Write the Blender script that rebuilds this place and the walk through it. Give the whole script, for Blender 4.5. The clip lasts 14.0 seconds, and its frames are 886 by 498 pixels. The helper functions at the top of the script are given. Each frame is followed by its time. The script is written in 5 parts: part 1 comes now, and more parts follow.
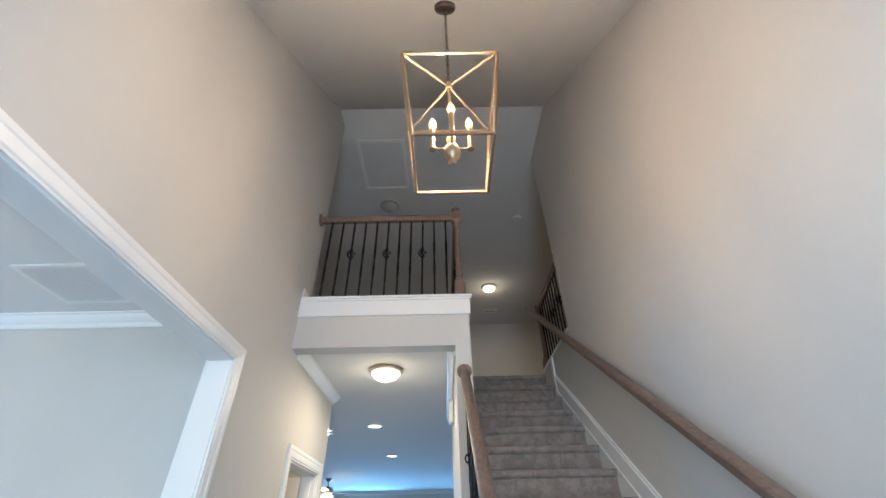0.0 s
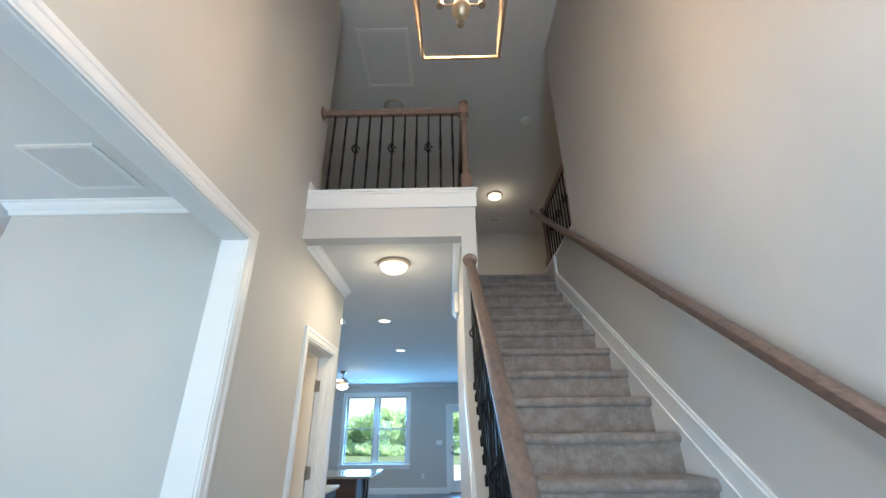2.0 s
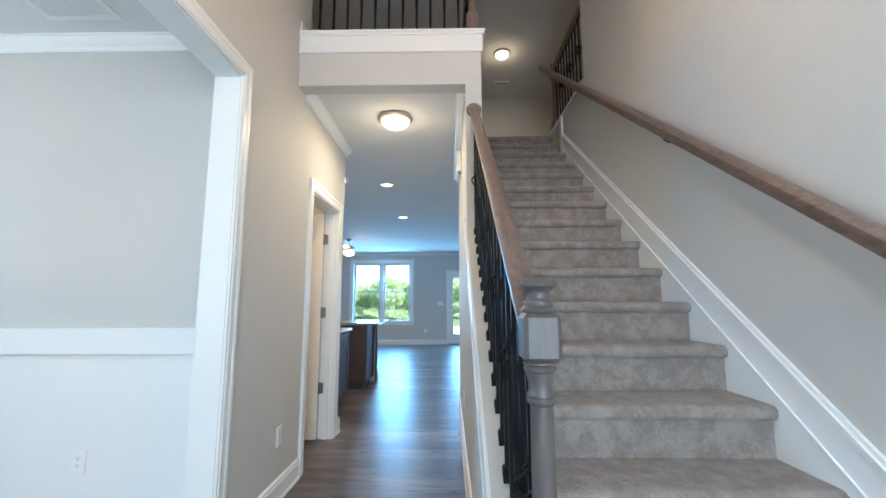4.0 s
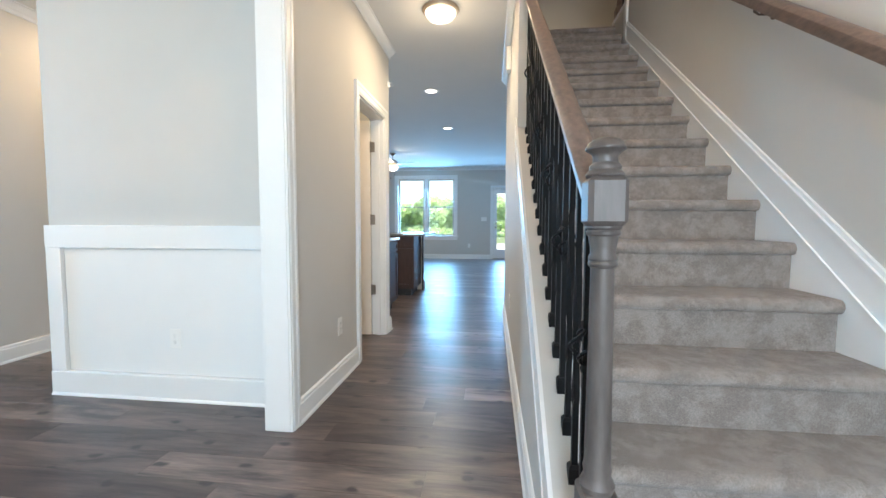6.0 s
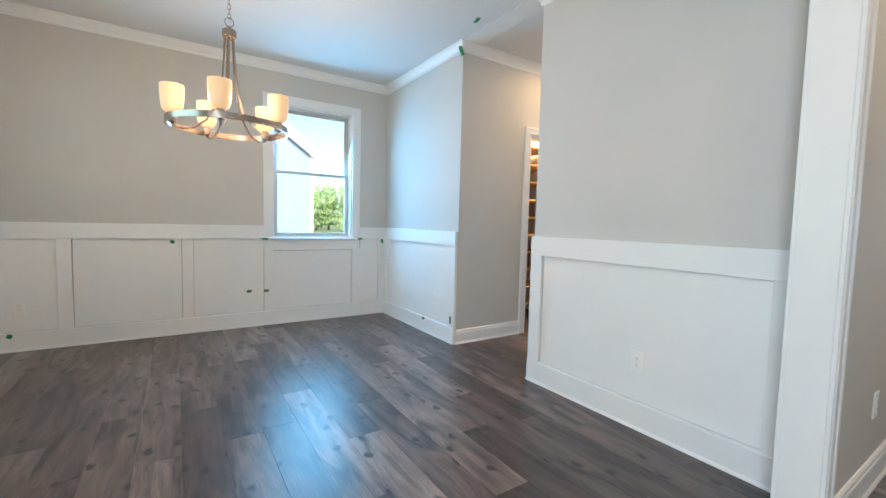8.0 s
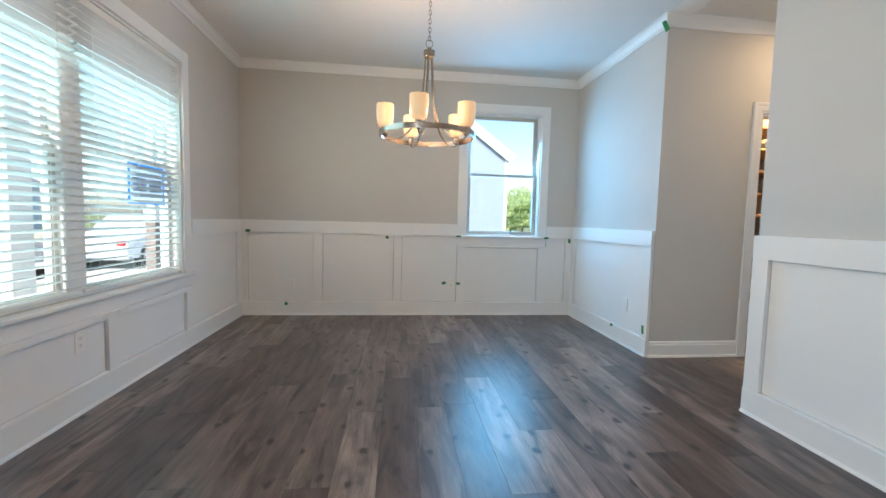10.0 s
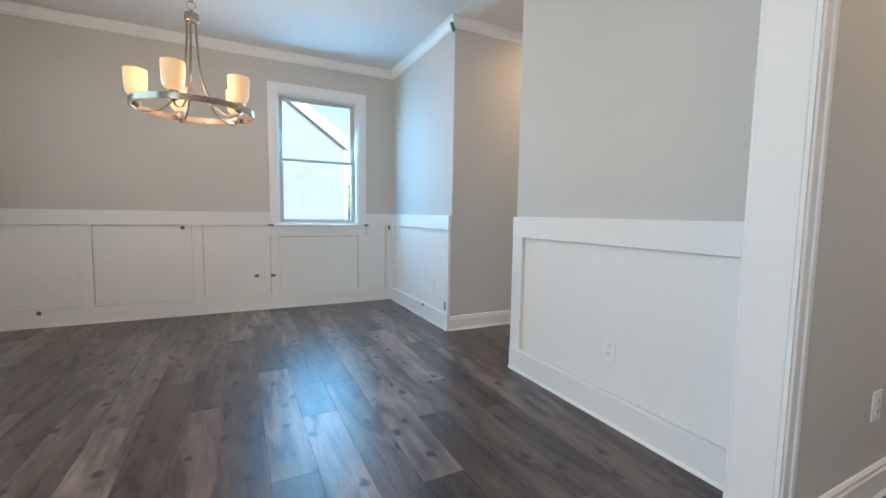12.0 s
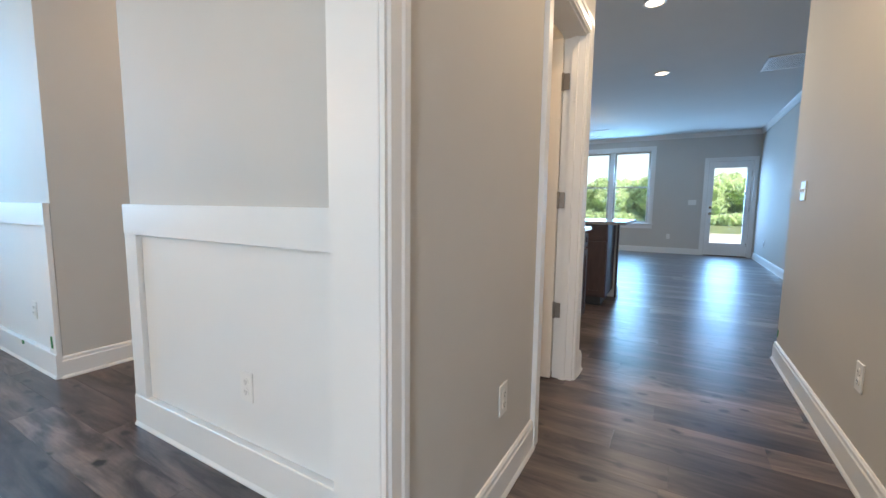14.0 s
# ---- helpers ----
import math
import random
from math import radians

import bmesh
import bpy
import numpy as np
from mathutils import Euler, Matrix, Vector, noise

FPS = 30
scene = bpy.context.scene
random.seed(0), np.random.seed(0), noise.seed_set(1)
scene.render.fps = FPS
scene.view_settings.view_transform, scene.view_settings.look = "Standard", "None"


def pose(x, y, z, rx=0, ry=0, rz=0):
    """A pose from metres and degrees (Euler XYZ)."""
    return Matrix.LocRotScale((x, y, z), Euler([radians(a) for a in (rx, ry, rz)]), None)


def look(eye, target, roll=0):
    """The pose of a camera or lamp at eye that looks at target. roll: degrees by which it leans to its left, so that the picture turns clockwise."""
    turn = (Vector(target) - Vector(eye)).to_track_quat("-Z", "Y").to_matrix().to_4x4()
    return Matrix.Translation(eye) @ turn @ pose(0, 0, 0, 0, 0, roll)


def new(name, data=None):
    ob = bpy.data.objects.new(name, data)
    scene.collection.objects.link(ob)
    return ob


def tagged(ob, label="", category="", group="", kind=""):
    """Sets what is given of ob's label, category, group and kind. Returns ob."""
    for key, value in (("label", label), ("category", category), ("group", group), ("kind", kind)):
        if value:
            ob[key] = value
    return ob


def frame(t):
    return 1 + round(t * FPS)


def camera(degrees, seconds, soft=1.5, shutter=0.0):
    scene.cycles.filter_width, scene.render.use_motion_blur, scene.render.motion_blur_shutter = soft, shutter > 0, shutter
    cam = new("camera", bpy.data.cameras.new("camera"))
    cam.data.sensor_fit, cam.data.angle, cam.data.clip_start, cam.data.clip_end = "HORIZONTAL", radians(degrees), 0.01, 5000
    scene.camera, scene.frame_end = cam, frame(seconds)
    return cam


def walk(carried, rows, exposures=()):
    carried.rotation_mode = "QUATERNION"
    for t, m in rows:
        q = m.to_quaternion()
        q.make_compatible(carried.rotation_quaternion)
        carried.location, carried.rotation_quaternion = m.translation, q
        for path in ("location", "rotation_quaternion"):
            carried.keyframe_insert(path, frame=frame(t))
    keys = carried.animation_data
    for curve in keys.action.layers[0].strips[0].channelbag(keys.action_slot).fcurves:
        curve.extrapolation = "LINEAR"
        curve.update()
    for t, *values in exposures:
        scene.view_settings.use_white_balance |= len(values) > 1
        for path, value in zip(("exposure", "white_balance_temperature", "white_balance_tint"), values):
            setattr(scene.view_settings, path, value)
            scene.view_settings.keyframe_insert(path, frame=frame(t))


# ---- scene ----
cam = camera(94.8, 14.0)
METRES, EYE, TILT, LEAN, TURN = 2.456, 1.523, 0.0, 0.0, -0.5
ROWS = [
    (0.0, 0.0, 0.0, 0.0, 0.83, 36.21, 1.13),
    (0.5, 0.0007, 0.0063, -0.0098, 1.06, 34.68, 1.07),
    (1.0, -0.0019, 0.0179, -0.0261, 1.18, 31.92, 0.96),
    (1.5, -0.005, 0.0301, -0.0475, 1.28, 28.66, 0.83),
    (2.0, -0.0057, 0.035, -0.0659, 1.35, 24.66, 0.62),
    (2.5, -0.0071, 0.0398, -0.0864, 1.35, 20.37, 0.52),
    (3.0, -0.0067, 0.0429, -0.1054, 1.39, 16.14, 0.37),
    (3.5, -0.008, 0.042, -0.1257, 1.39, 11.94, 0.24),
    (4.0, -0.0098, 0.0409, -0.1436, 1.4, 7.75, 0.15),
    (6.5, -0.0391, 0.0404, -0.188, 13.0, -4.7, -0.38),
    (7.0, -0.1339, 0.0499, -0.1781, 24.97, -4.58, -0.81),
    (7.5, -0.2274, 0.047, -0.1668, 40.99, -4.16, -1.16),
    (8.0, -0.2686, 0.0498, -0.1613, 57.3, -3.66, -1.45),
    (8.5, -0.2737, 0.05, -0.1607, 71.48, -3.5, -1.83),
    (11.0, -0.2266, 0.1484, -0.1888, 84.94, -4.02, -1.43),
    (11.5, -0.216, 0.1972, -0.1905, 75.61, -4.38, -1.1),
    (12.0, -0.2002, 0.2409, -0.1891, 63.93, -4.86, -0.91),
    (12.5, -0.2111, 0.2792, -0.1927, 52.15, -5.26, -0.75),
    (13.0, -0.237, 0.3494, -0.1947, 41.65, -5.55, -0.75),
    (13.5, -0.2381, 0.4466, -0.1913, 34.45, -5.89, -0.75),
    (14.0, -0.2351, 0.5602, -0.1885, 30.4, -6.07, -0.66),
]
walk(cam, [(t, pose(0, 0, EYE, TILT, LEAN, TURN) @ pose(METRES * x, METRES * y, METRES * z, 90 + pitch, roll, yaw)) for t, x, y, z, yaw, pitch, roll in ROWS],
     [(0.0, 1.80, 5250, 3), (2.0, 1.92, 5350, 1), (4.0, 1.98, 5500, 3), (6.5, 2.12, 6050, 5), (8.0, 1.68, 6100, 6), (8.5, 1.56, 6200, 7), (11.0, 1.46, 6100, 7), (14.0, 1.66, 6350, 10)])

# ---- world, sun and exposure ----
world = bpy.data.worlds.new("sky")
scene.world = world
world.use_nodes = True
wn = world.node_tree.nodes
sky = wn.new("ShaderNodeTexSky")
sky.sky_type, sky.sun_disc = "NISHITA", False
sky.sun_elevation, sky.sun_rotation = radians(49), radians(108)
sky.air_density, sky.dust_density = 1.0, 1.5
world.node_tree.links.new(sky.outputs[0], wn["Background"].inputs[0])
wn["Background"].inputs[1].default_value = 0.11


def lamp(name, kind, power, colour, m, size=None, size_y=None, radius=None, angle=None):
    data = bpy.data.lights.new(name, kind)
    data.energy, data.color = power, colour
    if size:
        data.shape, data.size, data.size_y = "RECTANGLE", size, size_y or size
    if radius is not None:
        data.shadow_soft_size = radius
    if angle is not None:
        data.angle = radians(angle)
    ob = new(name, data)
    ob.matrix_world = m
    return ob


lamp("sun", "SUN", 2.4, (1, 0.95, 0.88), look((0, 0, 30), (-25, 8, 0)), angle=0.5)
DAY, BLUE = (0.84, 0.92, 1.0), (0.42, 0.70, 1.0)
WARM = (1.0, 0.62, 0.34)
P_LANTERN, P_CHAND, P_DOME, P_CAN = 2.6, 3.2, 4.6, 2.8
lamp("daylight_front_window", "AREA", 10, (0.52, 0.92, 0.98), look((-3.05, -1.67, 1.45), (-3.05, 1.2, 0.6)), 2.0, 1.6)
lamp("daylight_side_window", "AREA", 19, (0.20, 0.58, 0.98), look((-5.45, 1.42, 1.63), (-3.2, 1.3, 0.8)), 0.85, 1.4)
lamp("daylight_front_door", "AREA", 31, DAY, look((0.25, -1.67, 1.35), (0.25, 2.0, 0.7)), 1.1, 1.9)
lamp("daylight_back_window", "AREA", 50, (0.26, 0.60, 1.0), look((-2.03, 12.63, 1.55), (-2.03, 8.0, 0.0)), 1.6, 1.8)
lamp("daylight_back_door", "AREA", 15, (0.26, 0.56, 1.0), look((0.38, 12.63, 1.2), (0.38, 9.0, 0.1)), 0.6, 1.6)


# ---- materials ----
def material(name, colour=(0.8, 0.8, 0.8), rough=0.5, metal=0.0, emit=0.0, emit_colour=None, vary=0.0, scale=6.0, bump=0.0,
             bump_scale=200.0, stretch=(1, 1, 1), wear=0.0, coat=0.0, spec=None):
    m = bpy.data.materials.new(name)
    m.use_nodes = True
    nt = m.node_tree
    b = nt.nodes["Principled BSDF"]
    b.inputs["Base Color"].default_value = (*colour, 1)
    b.inputs["Roughness"].default_value = rough
    b.inputs["Metallic"].default_value = metal
    if spec is not None:
        b.inputs["Specular IOR Level"].default_value = spec
    if coat:
        b.inputs["Coat Weight"].default_value = coat
    if emit:
        b.inputs["Emission Color"].default_value = (*(emit_colour or colour), 1)
        b.inputs["Emission Strength"].default_value = emit
    if vary or bump:
        geo = nt.nodes.new("ShaderNodeNewGeometry")
        mp = nt.nodes.new("ShaderNodeMapping")
        mp.inputs["Scale"].default_value = stretch
        nt.links.new(geo.outputs["Position"], mp.inputs[0])
    if vary:
        n = nt.nodes.new("ShaderNodeTexNoise")
        n.inputs["Scale"].default_value, n.inputs["Detail"].default_value, n.inputs["Roughness"].default_value = scale, 8, 0.65
        nt.links.new(mp.outputs[0], n.inputs["Vector"])
        r = nt.nodes.new("ShaderNodeValToRGB")
        r.color_ramp.elements[0].position, r.color_ramp.elements[1].position = 0.3, 0.7
        r.color_ramp.elements[0].color = (*[c * (1 - vary) for c in colour], 1)
        r.color_ramp.elements[1].color = (*[min(1, c * (1 + vary)) for c in colour], 1)
        nt.links.new(n.outputs[0], r.inputs[0])
        nt.links.new(r.outputs[0], b.inputs["Base Color"])
        mr = nt.nodes.new("ShaderNodeMapRange")
        mr.inputs[3].default_value, mr.inputs[4].default_value = max(0, rough - 0.08), min(1, rough + 0.08)
        nt.links.new(n.outputs[0], mr.inputs[0])
        nt.links.new(mr.outputs[0], b.inputs["Roughness"])
    if bump:
        n2 = nt.nodes.new("ShaderNodeTexNoise")
        n2.inputs["Scale"].default_value, n2.inputs["Detail"].default_value = bump_scale, 3
        nt.links.new(mp.outputs[0], n2.inputs["Vector"])
        bp = nt.nodes.new("ShaderNodeBump")
        bp.inputs["Strength"].default_value, bp.inputs["Distance"].default_value = bump, 0.003
        nt.links.new(n2.outputs[0], bp.inputs["Height"])
        nt.links.new(bp.outputs[0], b.inputs["Normal"])
    return m


def plank_material(name, random_socket):
    """Wood-look vinyl: streaked grain along x with knots, a shade for each plank."""
    m = bpy.data.materials.new(name)
    m.use_nodes = True
    nt, L = m.node_tree, m.node_tree.links.new
    b = nt.nodes["Principled BSDF"]
    geo = nt.nodes.new("ShaderNodeNewGeometry")
    if random_socket == "island":
        rnd = geo.outputs["Random Per Island"]
    else:
        rnd = nt.nodes.new("ShaderNodeObjectInfo").outputs["Random"]
    off = nt.nodes.new("ShaderNodeVectorMath")
    off.operation = "SCALE"
    comb = nt.nodes.new("ShaderNodeCombineXYZ")
    for k in range(3):
        L(rnd, comb.inputs[k])
    L(comb.outputs[0], off.inputs[0])
    off.inputs["Scale"].default_value = 37.0
    add = nt.nodes.new("ShaderNodeVectorMath")
    L(geo.outputs["Position"], add.inputs[0])
    L(off.outputs[0], add.inputs[1])

    def noise_tex(scale, stretch, detail=8, rough=0.6, dist=0.0):
        mp = nt.nodes.new("ShaderNodeMapping")
        mp.inputs["Scale"].default_value = stretch
        L(add.outputs[0], mp.inputs[0])
        n = nt.nodes.new("ShaderNodeTexNoise")
        n.inputs["Scale"].default_value, n.inputs["Detail"].default_value = scale, detail
        n.inputs["Roughness"].default_value, n.inputs["Distortion"].default_value = rough, dist
        L(mp.outputs[0], n.inputs["Vector"])
        return n.outputs[0]

    def ramp(src, stops):
        r = nt.nodes.new("ShaderNodeValToRGB")
        while len(r.color_ramp.elements) < len(stops):
            r.color_ramp.elements.new(0.5)
        for e, (p, c) in zip(r.color_ramp.elements, stops):
            e.position, e.color = p, (*c, 1)
        L(src, r.inputs[0])
        return r.outputs[0]

    def mix(kind, fac, a, c):
        x = nt.nodes.new("ShaderNodeMix")
        x.data_type, x.blend_type = "RGBA", kind
        if isinstance(fac, float):
            x.inputs[0].default_value = fac
        else:
            L(fac, x.inputs[0])
        L(a, x.inputs[6])
        if isinstance(c, tuple):
            x.inputs[7].default_value = (*c, 1)
        else:
            L(c, x.inputs[7])
        return x.outputs[2]

    tone = ramp(rnd, [(0.0, (0.072, 0.050, 0.047)), (0.35, (0.105, 0.077, 0.070)), (0.7, (0.150, 0.114, 0.101)), (1.0, (0.25, 0.198, 0.175))])
    streak = ramp(noise_tex(2.6, (0.55, 3.2, 3.2), 9, 0.62, 1.2), [(0.36, (0.26, 0.24, 0.27)), (0.46, (0.72, 0.70, 0.72)), (0.54, (1.0, 0.99, 0.97)), (0.66, (1.35, 1.32, 1.28))])
    c = mix("MULTIPLY", 1.0, tone, streak)
    fine = ramp(noise_tex(18.0, (0.3, 6, 6), 8, 0.75), [(0.38, (0.66, 0.66, 0.67)), (0.62, (1.22, 1.22, 1.21))])
    c = mix("MULTIPLY", 0.7, c, fine)
    cloud = ramp(noise_tex(1.9, (1, 3.2, 3.2), 5, 0.55, 0.8), [(0.32, (0.50, 0.49, 0.53)), (0.5, (0.95, 0.95, 0.95)), (0.68, (1.4, 1.38, 1.34))])
    c = mix("MULTIPLY", 0.8, c, cloud)
    vm = nt.nodes.new("ShaderNodeMapping")
    vm.inputs["Scale"].default_value = (1.0, 1.6, 1.0)
    L(add.outputs[0], vm.inputs[0])
    warp = nt.nodes.new("ShaderNodeVectorMath")
    wn_ = nt.nodes.new("ShaderNodeTexNoise")
    wn_.inputs["Scale"].default_value = 14
    L(add.outputs[0], wn_.inputs["Vector"])
    ws = nt.nodes.new("ShaderNodeVectorMath")
    ws.operation = "SCALE"
    ws.inputs["Scale"].default_value = 0.07
    L(wn_.outputs["Color"], ws.inputs[0])
    L(vm.outputs[0], warp.inputs[0])
    L(ws.outputs[0], warp.inputs[1])
    v = nt.nodes.new("ShaderNodeTexVoronoi")
    v.voronoi_dimensions = "2D"
    v.inputs["Scale"].default_value = 3.1
    L(warp.outputs[0], v.inputs["Vector"])
    knot = ramp(v.outputs["Distance"], [(0.0, (0.97, 0.97, 0.97)), (0.06, (0.95, 0.95, 0.95)), (0.08, (0.5, 0.5, 0.5)), (0.13, (0, 0, 0))])
    c = mix("MIX", knot, c, (0.008, 0.007, 0.008))
    L(c, b.inputs["Base Color"])
    r = nt.nodes.new("ShaderNodeMapRange")
    r.inputs[3].default_value, r.inputs[4].default_value = 0.27, 0.42
    L(noise_tex(9.0, (1, 5, 5)), r.inputs[0])
    L(r.outputs[0], b.inputs["Roughness"])
    b.inputs["Specular IOR Level"].default_value = 0.7
    bp = nt.nodes.new("ShaderNodeBump")
    bp.inputs["Strength"].default_value, bp.inputs["Distance"].default_value = 0.25, 0.002
    L(noise_tex(25.0, (0.4, 8, 8)), bp.inputs["Height"])
    L(bp.outputs[0], b.inputs["Normal"])
    return m


def translucent(m, colour, share):
    """Lets light through a thin thing."""
    nt = m.node_tree
    t, x = nt.nodes.new("ShaderNodeBsdfTranslucent"), nt.nodes.new("ShaderNodeMixShader")
    t.inputs[0].default_value = (*colour, 1)
    x.inputs[0].default_value = share
    nt.links.new(nt.nodes["Principled BSDF"].outputs[0], x.inputs[1])
    nt.links.new(t.outputs[0], x.inputs[2])
    nt.links.new(x.outputs[0], nt.nodes["Material Output"].inputs[0])
    return m


def carpet_material():
    m = material("carpet", (0.36, 0.34, 0.33), 0.95, vary=0.0, spec=0.1)
    nt, L = m.node_tree, m.node_tree.links.new
    b = nt.nodes["Principled BSDF"]
    geo = nt.nodes.new("ShaderNodeNewGeometry")

    def n(scale, detail=4):
        t = nt.nodes.new("ShaderNodeTexNoise")
        t.inputs["Scale"].default_value, t.inputs["Detail"].default_value, t.inputs["Roughness"].default_value = scale, detail, 0.72
        L(geo.outputs["Position"], t.inputs["Vector"])
        return t.outputs[0]

    r = nt.nodes.new("ShaderNodeValToRGB")
    r.color_ramp.elements[0].position, r.color_ramp.elements[0].color = 0.44, (0.245, 0.205, 0.180, 1)
    r.color_ramp.elements[1].position, r.color_ramp.elements[1].color = 0.58, (0.335, 0.288, 0.256, 1)
    L(n(13, 7), r.inputs[0])
    r2 = nt.nodes.new("ShaderNodeValToRGB")
    r2.color_ramp.elements[0].position, r2.color_ramp.elements[0].color = 0.3, (0.72, 0.72, 0.72, 1)
    r2.color_ramp.elements[1].position, r2.color_ramp.elements[1].color = 0.7, (1.15, 1.15, 1.15, 1)
    L(n(260, 2), r2.inputs[0])
    x = nt.nodes.new("ShaderNodeMix")
    x.data_type, x.blend_type = "RGBA", "MULTIPLY"
    x.inputs[0].default_value = 1.0
    L(r.outputs[0], x.inputs[6])
    L(r2.outputs[0], x.inputs[7])
    L(x.outputs[2], b.inputs["Base Color"])
    bp = nt.nodes.new("ShaderNodeBump")
    bp.inputs["Strength"].default_value, bp.inputs["Distance"].default_value = 0.9, 0.006
    L(n(220, 3), bp.inputs["Height"])
    L(bp.outputs[0], b.inputs["Normal"])
    b.inputs["Sheen Weight"].default_value = 0.25
    return m


def glass_material(name, tint=(1, 1, 1)):
    m = bpy.data.materials.new(name)
    m.use_nodes = True
    nt = m.node_tree
    nt.nodes.remove(nt.nodes["Principled BSDF"])
    t, g, mx, fr = (nt.nodes.new(k) for k in ("ShaderNodeBsdfTransparent", "ShaderNodeBsdfGlossy", "ShaderNodeMixShader", "ShaderNodeLayerWeight"))
    pw, ad = nt.nodes.new("ShaderNodeMath"), nt.nodes.new("ShaderNodeMath")
    pw.operation, ad.operation, ad.use_clamp = "POWER", "ADD", True
    pw.inputs[1].default_value, ad.inputs[1].default_value = 5.0, 0.04
    t.inputs[0].default_value = (*tint, 1)
    g.inputs["Roughness"].default_value = 0.02
    nt.links.new(fr.outputs["Facing"], pw.inputs[0])
    nt.links.new(pw.outputs[0], ad.inputs[0])
    nt.links.new(ad.outputs[0], mx.inputs[0])
    nt.links.new(t.outputs[0], mx.inputs[1])
    nt.links.new(g.outputs[0], mx.inputs[2])
    nt.links.new(mx.outputs[0], nt.nodes["Material Output"].inputs[0])
    return m


PAINT = material("greige_wall_paint", (0.54, 0.522, 0.49), 0.68, vary=0.02, scale=2.5, bump=0.08, bump_scale=350)
WHITE = material("white_trim_paint", (0.75, 0.75, 0.74), 0.38, vary=0.01, scale=5, bump=0.03, bump_scale=120)
CEIL = material("ceiling_paint", (0.66, 0.66, 0.65), 0.9, vary=0.02, scale=2, bump=0.1, bump_scale=300)
PLANK = plank_material("vinyl_plank", "object")
PLANK_FAR = plank_material("vinyl_plank_far", "island")
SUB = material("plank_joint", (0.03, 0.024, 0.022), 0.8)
CARPET = carpet_material()
OAK = material("stained_oak", (0.165, 0.115, 0.09), 0.42, vary=0.35, scale=9, stretch=(6, 0.7, 6), bump=0.1, bump_scale=60)
NEWELWOOD = material("stained_newel_oak", (0.088, 0.072, 0.064), 0.45, vary=0.4, scale=5, stretch=(4, 4, 0.8), bump=0.08, bump_scale=60)
IRON = material("black_iron", (0.008, 0.008, 0.009), 0.55, metal=0.0, spec=0.2, vary=0.3, scale=30, bump=0.15, bump_scale=150)
NICKEL = material("brushed_nickel", (0.42, 0.345, 0.285), 0.26, metal=1.0, vary=0.08, scale=40, stretch=(1, 1, 8))
# nickel of the lantern, with the bulbs' golden glow put into its colour
CAGE = material("lamplit_brushed_nickel", (0.40, 0.31, 0.21), 0.40, metal=0.9, vary=0.08, scale=40, stretch=(1, 1, 8))
BRONZE = material("aged_bronze", (0.13, 0.10, 0.085), 0.38, metal=0.9, vary=0.15, scale=30)
HINGE = material("satin_hinge_metal", (0.30, 0.27, 0.24), 0.35, metal=1.0, vary=0.1, scale=40)
CABINET = material("dark_stained_cabinet", (0.040, 0.020, 0.016), 0.48, vary=0.35, scale=10, stretch=(6, 6, 0.6), bump=0.05, bump_scale=80)
GRANITE = material("speckled_granite", (0.20, 0.20, 0.19), 0.12, vary=0.9, scale=90)
PLASTIC = material("white_plastic", (0.78, 0.77, 0.74), 0.35, bump=0.01, vary=0.01)
SLOT = material("dark_slot", (0.03, 0.03, 0.03), 0.7)
TAPE = material("green_tape", (0.02, 0.19, 0.05), 0.6, vary=0.2, scale=40, bump=0.1)
BLUETAPE = translucent(material("blue_tape", (0.06, 0.34, 0.85), 0.6, vary=0.1, scale=40), (0.15, 0.5, 0.95), 0.6)
VINYL = material("window_vinyl", (0.50, 0.48, 0.44), 0.5, vary=0.03, scale=10)
BLIND = translucent(material("blind_slat_white", (0.86, 0.86, 0.84), 0.45, vary=0.02, scale=8, bump=0.02), (0.88, 0.88, 0.85), 0.42)
DOORIN = material("interior_door_paint", (0.72, 0.66, 0.58), 0.4, vary=0.02, scale=5, bump=0.03)
SHADE = material("lit_frosted_glass", (0.42, 0.30, 0.19), 0.35, emit=0.22, emit_colour=(1.0, 0.60, 0.30))
DOME = material("lit_dome_glass", (0.6, 0.5, 0.38), 0.3, emit=0.6, emit_colour=(1.0, 0.76, 0.48))
BULB = material("lit_bulb", (1, 0.8, 0.5), 0.3, emit=0.5, emit_colour=(1.0, 0.50, 0.13))
CANLIGHT = material("lit_can_lens", (1, 0.9, 0.75), 0.4, emit=1.1, emit_colour=(1.0, 0.82, 0.6))
# grey that paints the shadow lines round the wainscot panels
GAP_SHADE = material("panel_shadow_line_grey", (0.30, 0.29, 0.28), 0.8, vary=0.1)
GRILLE_BACK = material("grey_grille_back", (0.42, 0.42, 0.41), 0.8, vary=0.05)
# paler satin nickel for the pans, warm lamplight painted into the colour
PAN = material("lamplit_pan_nickel", (0.50, 0.41, 0.31), 0.45, metal=0.75, vary=0.05, scale=30)
DOMEOFF = material("unlit_dome_glass", (0.45, 0.45, 0.44), 0.3)
GLASS = glass_material("window_glass")
PINE = material("raw_shelf_wood", (0.56, 0.34, 0.15), 0.6, vary=0.2, scale=8, stretch=(1, 1, 5))


# ---- mesh helpers ----
def finish(name, bm, mat, parent=None, smooth=False):
    bmesh.ops.recalc_face_normals(bm, faces=bm.faces[:])
    me = bpy.data.meshes.new(name)
    bm.to_mesh(me)
    bm.free()
    if mat:
        me.materials.append(mat)
    if smooth:
        me.shade_smooth()
        me.set_sharp_from_angle(angle=radians(35))
    ob = new(name, me)
    if parent:
        ob.parent = parent
    return ob


